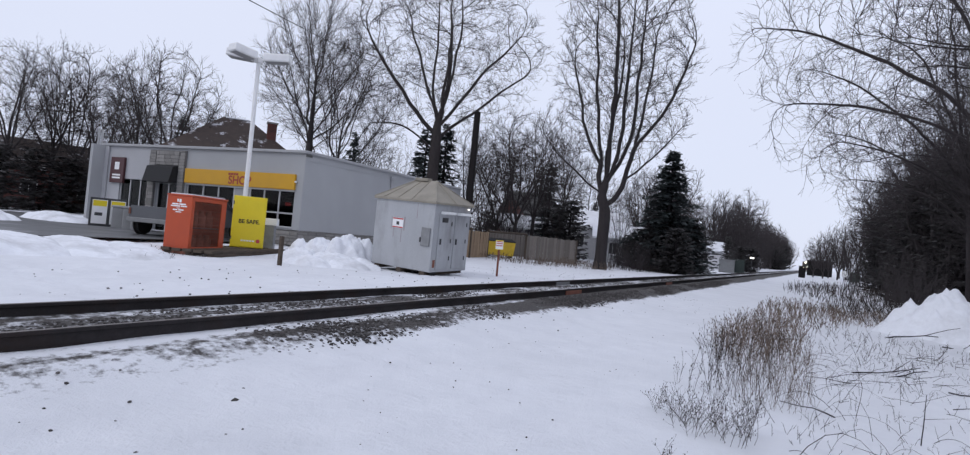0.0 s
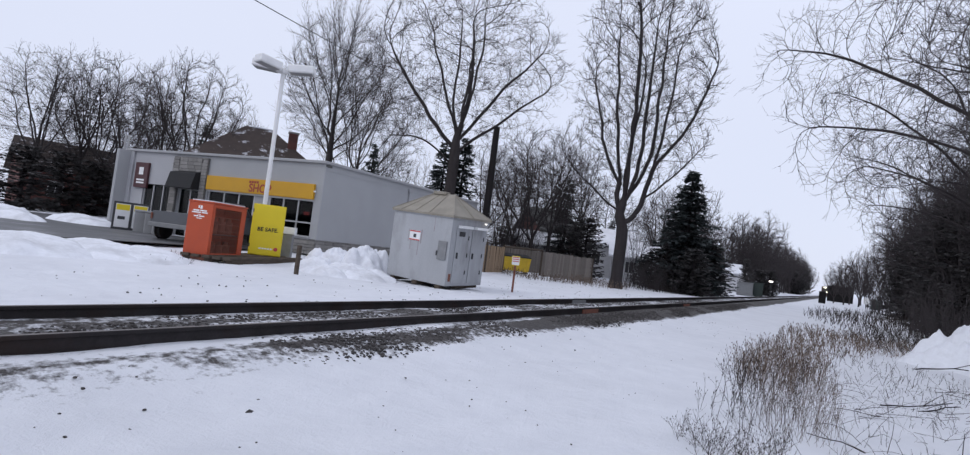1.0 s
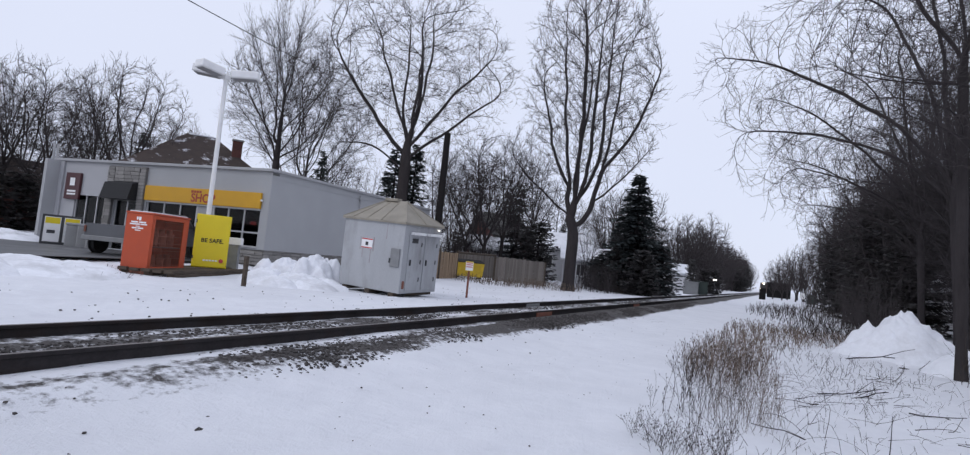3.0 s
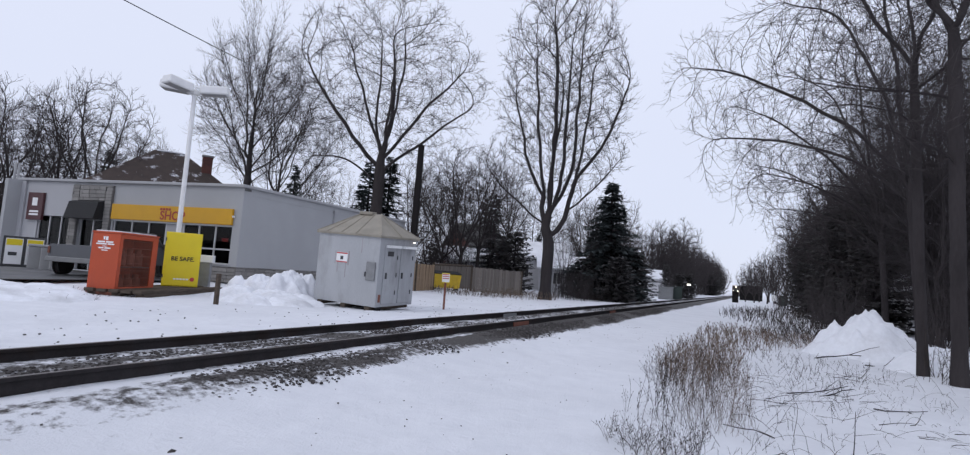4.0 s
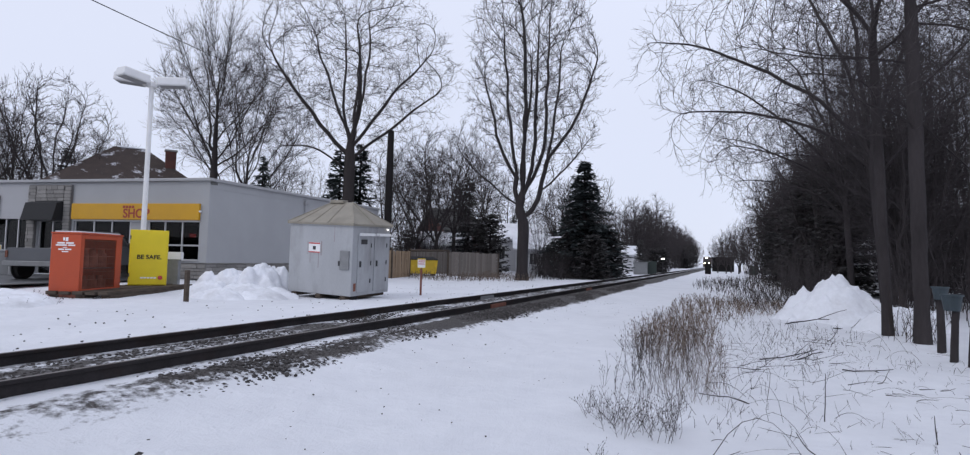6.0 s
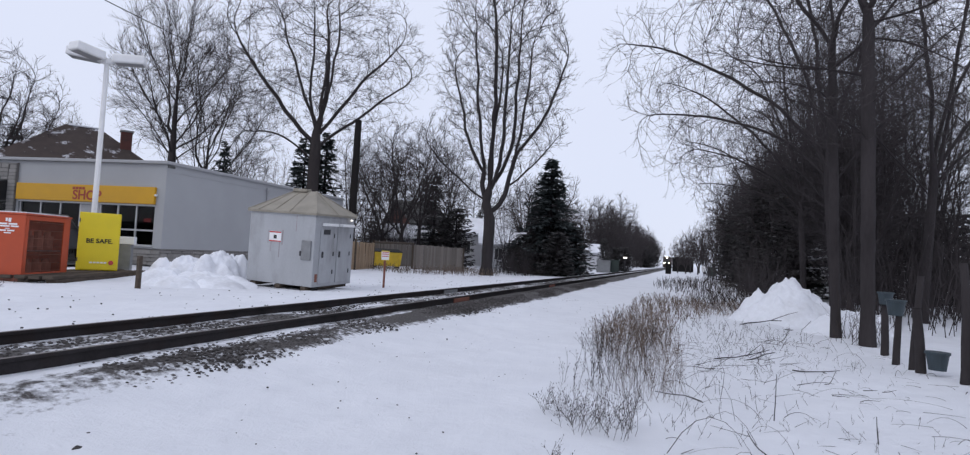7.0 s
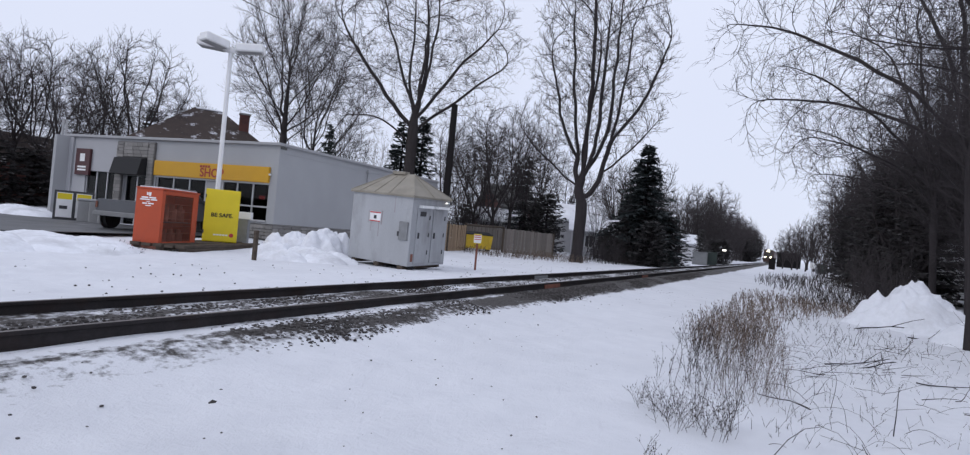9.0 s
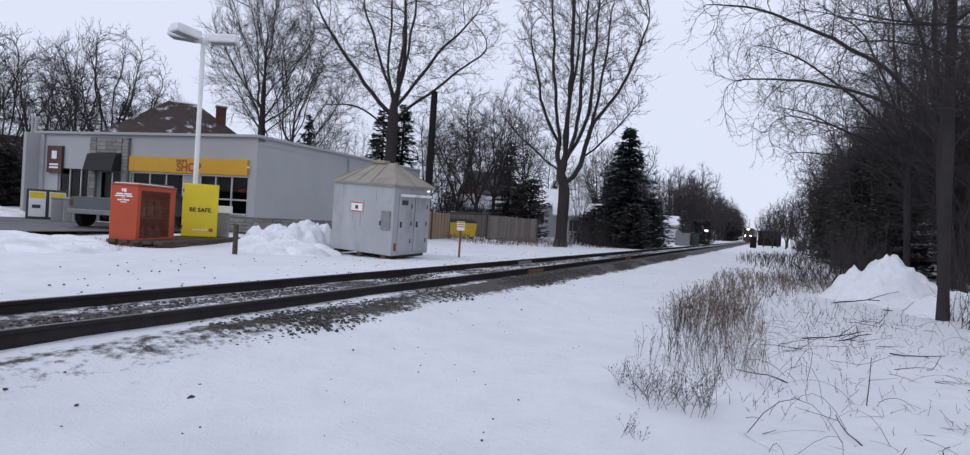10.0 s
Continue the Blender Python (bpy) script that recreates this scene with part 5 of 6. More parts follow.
def snow_pile(name, x, y, rx, ry, h, seed, label, rough=0.10, bumps=6, skew=None):
    """A heap of rounded lumps under a ragged skin."""
    rng = random.Random(seed * 100)
    lumps = [(*(skew or (0.0, 0.0)), 0.85, 1.0)] + [(rng.uniform(-0.6, 0.6), rng.uniform(-0.6, 0.6), rng.uniform(0.22, 0.42), rng.uniform(0.5, 0.95)) for _ in range(bumps)]
    n, k = 84, 34
    v, f = [], []
    for j in range(k):
        u = j / (k - 1)
        for i in range(n):
            a = 6.2832 * i / n
            qx, qy = math.cos(a) * u, math.sin(a) * u
            z = 0.0
            for cx, cy, r, t in lumps:
                d2 = ((qx - cx) ** 2 + (qy - cy) ** 2) / r**2
                if d2 < 1:
                    z = max(z, t * ((1 - math.sqrt(d2)) if skew else (1 - d2) ** 0.75))
            px, py = qx * rx, qy * ry
            z = h * (z + rough * (noise.noise((px * 2.2 + seed, py * 2.2, seed)) + 0.7 * noise.noise((px * 5.5, py * 5.5, seed + 9)) + 0.4 * noise.noise((px * 12, py * 12, seed + 4))) * (1 - u**4))
            near, _ = noise.voronoi((px * 2.1 + seed, py * 2.1, z * 1.5))
            z += h * rough * 1.5 * (0.42 - near[0]) * (1 - u**3)
            near, _ = noise.voronoi((px * 5.2, py * 5.2 + seed, z * 3))
            z += h * rough * 0.5 * (0.42 - near[0]) * (1 - u**3)
            v.append((px, py, max(z, 0) - 0.06 - 0.10 * u))
    for j in range(k - 1):
        for i in range(n):
            f.append((j * n + i, j * n + (i + 1) % n, (j + 1) * n + (i + 1) % n, (j + 1) * n + i))
    me = mesh_of(name, v, f, True)
    me.materials.append(M_SNOW)
    ob = new(name, me)
    ob.matrix_basis = pose(x, y, ground_z(x, y) + 0.06)
    return tagged(ob, label, "snow bank", "snow banks")


def build_snow():
    lab = "lumpy ploughed snow bank beside the shed"
    for az, r, rx, ry, h, s in ((45.0, 21.6, 1.25, 1.0, 1.12, 1), (47.4, 22.0, 1.35, 1.0, 0.88, 2), (49.4, 20.8, 1.0, 0.9, 0.50, 3), (46.2, 20.4, 2.0, 1.2, 0.42, 4), (48.3, 19.8, 1.2, 0.8, 0.34, 8)):
        x, y, z = polar(az, r)
        snow_pile("snowbank", x, y, rx, ry, h, s * 3.7, lab, 0.13, 12)
    for az, r, rx, ry, h, s in ((64.0, 19.0, 2.0, 1.5, 0.34, 11), (67.5, 19.5, 2.6, 1.8, 0.34, 12), (72, 19, 2.6, 1.8, 0.4, 13), (69, 36, 3.5, 1.4, 0.5, 14), (74, 34, 4, 1.5, 0.6, 15)):
        x, y, z = polar(az, r)
        snow_pile("snowbank", x, y, rx, ry, h, s * 2.9, "low rounded snow bank along the forecourt", 0.08)
    snow_pile("snowbank", 2.65, 18.7, 2.0, 1.5, 1.42, 7.3, "pointed snow bank beside the thicket", 0.11, 2, (0.18, 0.0))
    snow_pile("snowbank", 3.9, 16.1, 1.2, 0.9, 0.62, 17.3, "low snow heap at the foot of the trees", 0.10)


build_orange_cabinet()
build_yellow_box()
build_timber_base()
build_lamp_post()
build_small_forecourt()
build_truck()
build_snow()


# ---- beyond the shed: post, fence, dumpster, pole, houses ----
def build_marker():
    x, y, z = polar(29.55, 21.5)
    p = thing("marker_post", pose(x, y, z - 0.1, 0, 0, 30), "orange marker post with a yellow and white sign", "marker post")
    part("post", box(-0.04, 0.04, -0.03, 0.03, 0, 1.2, 0.008), M_RUST, p, "reddish post")
    s = part("plate", box(-0.15, 0.15, -0.05, -0.033, 1.14, 1.50, 0.006), M_YELLOW_BOX, p, "yellow plate with white field")
    part("white_field", box(-0.14, 0.14, -0.056, -0.0515, 1.16, 1.47), M_WHITE, s)
    for z0 in (1.28, 1.36, 1.43):
        part("writing_bar", box(-0.12, 0.12, -0.061, -0.0565, z0, z0 + 0.03), M_RED, s)


def build_fence():
    f = thing("board_fence", pose(0, 0, 0), "weathered board fence round a dumpster bay", "fence")
    rng = random.Random(21)
    bm = box(-0.07, 0.07, -0.012, 0.012, 0, 1, 0.004)
    protos = []
    for m in (M_FENCE_TAN, M_FENCE_GREY):
        me = bpy.data.meshes.new("board")
        bm.to_mesh(me)
        me.materials.append(m)
        protos.append(me)
    bm.free()

    def run(p, q, h0, h1, k):
        p, q = Vector(p), Vector(q)
        n = int((q - p).length / 0.15)
        a = math.degrees(math.atan2(q.y - p.y, q.x - p.x))
        for i in range(n):
            c = p.lerp(q, (i + 0.5) / n)
            ob = new("board", protos[k])
            ob.parent = f
            ob.matrix_basis = pose(c.x, c.y, ground_z(c.x, c.y), rng.uniform(-1, 1), 0, a + rng.uniform(-1.5, 1.5)) @ Matrix.Diagonal((1, 1, h0 + (h1 - h0) * i / n + rng.uniform(-0.04, 0.03), 1))
        for z in (0.4, h0 - 0.3):
            nrm = Vector((-(q - p).y, (q - p).x, 0)).normalized() * 0.05
            part("rail", cyl(Vector((p.x, p.y, 0.25 + z)) + nrm, Vector((q.x, q.y, 0.25 + z)) + nrm, 0.035, n=4), M_TIMBER, f)

    a, b, c, d = polar(32.6, 35.5), polar(30.8, 38.5), polar(26.0, 43.0), polar(21.75, 45.0)
    run(polar(34.5, 34.5), a, 1.7, 1.7, 0)
    run(a, b, 1.7, 1.7, 0)
    run(polar(31.0, 42.5), polar(26.4, 46.5), 1.75, 1.75, 1)
    run(polar(26.9, 42.6), c, 1.8, 1.85, 1)
    run(c, d, 1.85, 1.85, 1)
    for az, r in ((32.6, 35.5), (30.8, 38.6), (26.9, 42.6), (24, 44), (21.75, 45)):
        x, y, z = polar(az, r)
        part("post", box(x - 0.06, x + 0.06, y - 0.06, y + 0.06, z - 0.2, z + 1.9, 0.01), M_TIMBER, f)
    x0, x1 = polar(30.8, 38.5, 2.05), polar(26.9, 42.6, 2.15)
    part("beam", cyl(x0, x1, 0.08, n=6), M_TIMBER, f, "dark beam over the dumpster bay")
    x, y, z = polar(29.55, 41.0)
    t = thing("dumpster", pose(x, y, z, 0, 0, 42), "yellow steel dumpster with dark lids", "dumpster")
    bm = bmesh.new()
    v = [bm.verts.new(p) for p in ((-0.95, -0.5, 0.12), (0.95, -0.5, 0.12), (0.95, 0.5, 0.12), (-0.95, 0.5, 0.12), (-1.0, -0.75, 1.1), (1.0, -0.75, 1.1), (1.0, 0.6, 1.3), (-1.0, 0.6, 1.3))]
    for q in ((3, 2, 1, 0), (4, 5, 6, 7), (0, 1, 5, 4), (1, 2, 6, 5), (2, 3, 7, 6), (3, 0, 4, 7)):
        bm.faces.new([v[i] for i in q])
    bmesh.ops.bevel(bm, geom=list(bm.edges), offset=0.02, segments=1, affect="EDGES")
    part("bin", bm, M_DUMP, t)
    for xx in (-1.0, 0.02):
        q = box(xx, xx + 0.98, -0.78, 0.62, 0, 0.05, 0.015)
        bmesh.ops.transform(q, matrix=pose(0, 0, 1.215, 8.4, 0, 0), verts=q.verts)
        part("lid", q, M_BLACK, t, "black plastic lid")
    for xx in (-0.9, 0.75):
        part("pocket", box(xx, xx + 0.15, -0.80, -0.70, 0.55, 0.75, 0.01), M_DUMP, t)
        part("foot", box(xx, xx + 0.15, -0.4, 0.4, 0, 0.12, 0.01), M_DARKMETAL, t)


def build_pole():
    x, y, z = polar(33.15, 38.0)
    p = thing("utility_pole", pose(x, y, z - 0.3), "dark creosoted utility pole leaning slightly", "utility pole")
    part("shaft", cyl((0, 0, 0), (0.05, 0, 10.0), 0.27, 0.21, 14), M_POLE, p)
    part("ground_guard", cyl((0.12, -0.19, 0), (0.12, -0.18, 3.2), 0.03, n=6), M_CAP, p, "pale cable guard")
    part("cap", cyl((0.05, 0, 10.0), (0.05, 0, 10.06), 0.195, 0.06, 14), M_POLE, p)
    w = thing("overhead_wire", pose(0, 0, 0), "thin dark overhead wire crossing the sky", "wire")
    a, b = Vector((-16.9, -6.0, 10.1)), Vector((x + 0.05, y, z + 9.7))
    pts = [a.lerp(b, i / 24) - Vector((0, 0, 0.55 * 4 * (i / 24) * (1 - i / 24))) for i in range(25)]
    part("cable", Tubes().add([tuple(q) for q in pts], [0.018] * 25, 5).mesh("cable"), M_BLACK, w)


def house(name, m, w, d, h, rise, wall, roof, label, windows=(), chimney=None, door=False):
    """A gabled house: x along its front, y to the rear."""
    t = thing(name, m, label, "house")
    for a in ((-w / 2, w / 2, 0, 0.2), (-w / 2, w / 2, d - 0.2, d)):
        part("wall", box(a[0], a[1], a[2], a[3], 0, h), wall, t)
    for x in (-w / 2, w / 2 - 0.2):
        bm = bmesh.new()
        pr = [(0.204, 0), (d - 0.204, 0), (d - 0.204, h), (d / 2, h + rise - 0.15), (0.204, h)]
        a = [bm.verts.new((x, y, z)) for y, z in pr]
        b = [bm.verts.new((x + 0.2, y, z)) for y, z in pr]
        bm.faces.new(a[::-1])
        bm.faces.new(b)
        for i in range(5):
            bm.faces.new((a[i], a[(i + 1) % 5], b[(i + 1) % 5], b[i]))
        part("gable_wall", bm, wall, t)
    rf = None
    for y0, y1 in ((-0.4, d / 2), (d + 0.4, d / 2)):
        e = -0.4 * rise / (d / 2)
        bm = bmesh.new()
        lo = [bm.verts.new(p) for p in ((-w / 2 - 0.4, y0, h + e), (w / 2 + 0.4, y0, h + e), (w / 2 + 0.4, y1, h + rise), (-w / 2 - 0.4, y1, h + rise))]
        hi = [bm.verts.new(v.co + Vector((0, 0, 0.16))) for v in lo]
        bm.faces.new(lo)
        bm.faces.new(hi)
        for i in range(4):
            bm.faces.new((lo[i], lo[(i + 1) % 4], hi[(i + 1) % 4], hi[i]))
        bmesh.ops.recalc_face_normals(bm, faces=bm.faces)
        rf = part("roof", bm, roof, t)
    for x, z, ww, hh in windows:
        wd = part("window", box(x - ww / 2, x + ww / 2, -0.03, -0.006, z, z + hh, 0.004), M_DARKMETAL, t, "dark window")
        for a in ((x - ww / 2 - 0.08, x - ww / 2, z, z + hh), (x + ww / 2, x + ww / 2 + 0.08, z, z + hh), (x - ww / 2 - 0.08, x + ww / 2 + 0.08, z + hh, z + hh + 0.08), (x - ww / 2 - 0.1, x + ww / 2 + 0.1, z - 0.08, z), (x - 0.02, x + 0.02, z, z + hh)):
            part("frame", box(a[0], a[1], -0.06, -0.008, a[2], a[3]), M_WHITE, wd)
    if chimney:
        part("chimney", box(chimney[0] - 0.35, chimney[0] + 0.35, chimney[1] - 0.35, chimney[1] + 0.35, h, h + rise + chimney[2], 0.02), M_BRICK, t, "red brick chimney")
        part("chimney_cap", box(chimney[0] - 0.42, chimney[0] + 0.42, chimney[1] - 0.42, chimney[1] + 0.42, h + rise + chimney[2] + 0.002, h + rise + chimney[2] + 0.14, 0.02), M_CONCRETE, t)
    return t


def build_houses():
    def at(az, r, turn):
        x, y, z = polar(az, r)
        return pose(x, y, z, 0, 0, az + turn)

    # hipped brown roof behind the store
    x, y, z = polar(55.9, 52)
    t = thing("brown_roofed_house", pose(x, y, z, 0, 0, 56), "brick house with a brown hipped roof streaked with snow", "house")
    part("wall", box(-6.6, 6.6, 0, 10, 0, 5.0), M_BRICK, t)
    bm = bmesh.new()
    lo = [bm.verts.new(p) for p in ((-7.2, -0.5, 5.0), (7.2, -0.5, 5.0), (7.2, 10.5, 5.0), (-7.2, 10.5, 5.0))]
    r = [bm.verts.new(p) for p in ((-1.3, 4.5, 9.9), (1.0, 4.5, 9.9))]
    for q in ((lo[0], lo[1], r[1], r[0]), (lo[1], lo[2], r[1]), (lo[2], lo[3], r[0], r[1]), (lo[3], lo[0], r[0]), (lo[3], lo[2], lo[1], lo[0])):
        bm.faces.new(q)
    rf = part("roof", bm, M_ROOF_BROWN, t, "brown shingled hipped roof")
    part("chimney", box(2.4, 3.2, 2.8, 3.5, 6.2, 9.7, 0.02), M_BRICK, t, "red brick chimney")
    part("chimney_cap", box(2.32, 3.28, 2.72, 3.58, 9.703, 9.85, 0.02), M_CONCRETE, t)
    part("ridge_snow", box(-1.1, 0.9, 4.35, 4.65, 9.84, 9.96, 0.03), M_SHINGLE_SNOW, rf)
    house("brick_house", at(25.3, 60, 25), 4.2, 8, 4.2, 2.4, M_BRICK, M_ROOF_GREY, "red brick house with a grey roof beyond the fence", [(-0.9, 1.2, 0.9, 1.3), (1.0, 1.2, 0.9, 1.3)])
    house("white_outbuilding", at(26.9, 57, 10), 4.4, 4, 2.6, 1.2, M_SIDING, M_SHINGLE_SNOW, "pale outbuilding with a snowy roof")
    house("white_house", at(20.0, 62, 8), 6.0, 7, 3.6, 1.7, M_SIDING, M_SHINGLE_SNOW, "white sided house with a snow-covered roof", [(-1.6, 1.4, 0.8, 1.3), (1.9, 1.4, 0.8, 1.3)])
    house("white_house", at(17.6, 58, 4), 4.6, 6, 2.6, 1.3, M_SIDING, M_SHINGLE_SNOW, "low white house wing with a snowy roof", [(-0.6, 1.0, 0.7, 1.1), (0.7, 1.0, 0.7, 1.1)])
    house("white_house", at(9.6, 92, 10), 6.0, 7, 2.8, 1.3, M_SIDING, M_SHINGLE_SNOW, "distant white house with a snowy roof", [(0, 1.0, 0.9, 1.1)])
    house("dark_house", at(69, 62, 10), 9, 7, 3.6, 2.4, M_BRICK, M_ROOF_BROWN, "dark brick house behind bare trees", [(-2, 1.2, 1, 1.2), (2, 1.2, 1, 1.2)])
    house("garage", at(-10.2, 44, 0), 3.2, 5, 2.5, 1.0, M_SIDING, M_SHINGLE_SNOW, "white garage with a snowy roof behind the thicket")
    house("brick_house", at(-12.8, 45, -4), 2.6, 6, 2.7, 1.2, M_BRICK, M_ROOF_GREY, "red brick house behind the thicket", [(0.2, 1.1, 0.8, 1.0)])
    house("white_house", at(-22, 48, -6), 9, 6, 2.6, 1.5, M_SIDING, M_SHINGLE_SNOW, "white house behind the thicket", [(-2, 1.0, 1.0, 1.1), (2, 1.0, 1.0, 1.1)])


def build_trackside():
    for az, r, w, h, m, lab in ((7.55, 73, 1.7, 1.5, M_GREYMETAL, "grey-green steel trackside cabinet"), (6.55, 74, 1.3, 1.55, M_GREEN, "dark green trackside cabinet")):
        x, y, z = polar(az, r)
        t = thing("trackside_cabinet", pose(x, y, z, 0, 0, 5), lab, "cabinet", "trackside cabinets")
        part("body", box(-w / 2, w / 2, 0, 0.8, 0, h, 0.02), m, t)
        part("roof", box(-w / 2 - 0.06, w / 2 + 0.06, -0.06, 0.86, h + 0.002, h + 0.08, 0.015), m, t)
        part("door", box(-w / 2 + 0.08, w / 2 - 0.08, -0.03, -0.003, 0.12, h - 0.1, 0.006), m, t)
    x, y, z = polar(5.45, 76)
    t = thing("lit_sign", pose(x, y, z, 0, 0, 5), "small lit white sign on a post", "sign")
    part("post", cyl((0, 0, 0), (0, 0, 1.8), 0.04, n=8), M_DARKMETAL, t)
    part("lamp_face", box(-0.22, 0.22, -0.06, 0.02, 1.85, 2.02, 0.02), M_SMALL_LAMP, t)
    # dark shed and stub wall by the far end of the path
    t = thing("dark_shed", pose(-0.9, 148, 0.02), "low dark weathered shed at the track's edge", "shed")
    part("body", box(-1.6, 3.3, 0, 3.5, 0, 3.3, 0.03), M_DARKWOOD, t)
    part("roof", box(-1.8, 3.5, -0.2, 3.7, 3.305, 3.5, 0.03), M_DARKWOOD, t)
    part("door", box(-0.5, 0.6, -0.05, -0.004, 0, 2.1, 0.01), M_DARKWOOD, t)
    t = thing("dark_bin", pose(-2.25, 102.5, 0.0), "low dark bunker beside the shed", "bin")
    part("body", box(-0.6, 0.35, 0, 0.9, 0, 1.75, 0.05), M_DARKWOOD, t)
    part("lid", box(-0.64, 0.39, -0.04, 0.94, 1.754, 1.86, 0.03), M_DARKWOOD, t)
    t = thing("white_notice", pose(3.2, 100, 0.05), "small white notice board on a post", "sign")
    part("post", cyl((0, 0, 0), (0, 0, 1.0), 0.04, n=8), M_TIMBER, t)
    part("board", box(-0.3, 0.3, -0.04, 0, 0.7, 1.6, 0.01), M_WHITE, t)
    t = thing("green_bin", pose(4.4, 98, 0.05), "dark green waste bin", "bin")
    part("body", box(-0.6, 0.6, 0, 0.8, 0, 1.4, 0.04), M_GREEN, t)
    part("lid", box(-0.65, 0.65, -0.05, 0.85, 1.403, 1.5, 0.03), M_BLACK, t)


build_marker()
build_fence()
build_pole()
build_houses()
build_trackside()


# ---- right of the path: weeds, sticks, posts ----
def weed_stand(name, x, y, rx, ry, count, h0, h1, material, seed, label, heads=True, lean=0.16, r=0.0032, shoots=(2, 6), spray=(0.10, 0.26)):
    rng = random.Random(seed)
    tb = Tubes()
    for _ in range(count):
        a, q = rng.uniform(0, 6.283), math.sqrt(rng.random())
        px, py = x + math.cos(a) * rx * q, y + math.sin(a) * ry * q
        if name == "thicket_shrubs" and px > 0 and py < 42 and 8.4 < math.degrees(math.atan2(px, py)) < 12.6:
            continue
        z = ground_z(px, py) - 0.03
        h = rng.uniform(h0, h1) * (1 - 0.25 * q)
        d = np.array([rng.gauss(0, lean), rng.gauss(0, lean), 1.0])
        d /= np.linalg.norm(d)
        pts, dirs = bent(rng, (px, py, z), d, h, 4, 0.11, 0.0)
        tb.add(pts, np.linspace(r * 1.3, r * 0.55, 5), 3)
        for _ in range(rng.randrange(*shoots)):
            i = rng.randrange(1, 4)
            dd = turned(rng, dirs[i], rng.uniform(25, 60))
            ln = h * rng.uniform(*spray)
            s, _d = bent(rng, pts[i] + (pts[i + 1] - pts[i]) * rng.random(), dd, ln, 2, 0.12, 0.08)
            tb.add(s, [r * 0.7, r * 0.55, r * 0.4], 3)
            if heads and rng.random() < 0.7:
                e = s[-1]
                k = r * rng.uniform(1.6, 3.2)
                tb.add([e - [0, 0, k], e + [0, 0, k * 0.2], e + [0, 0, k * 1.8]], [k * 0.3, k, k * 0.2], 4)
        if heads and rng.random() < 0.75:
            e = pts[-1]
            k = r * rng.uniform(1.8, 3.6)
            tb.add([e - [0, 0, k], e + [0, 0, k], e + [0, 0, k * 3.2]], [k * 0.3, k, k * 0.2], 4)
    me = tb.mesh(name, False)
    me.materials.append(material)
    tagged(new(name, me), label, "weeds", kind="stuff")


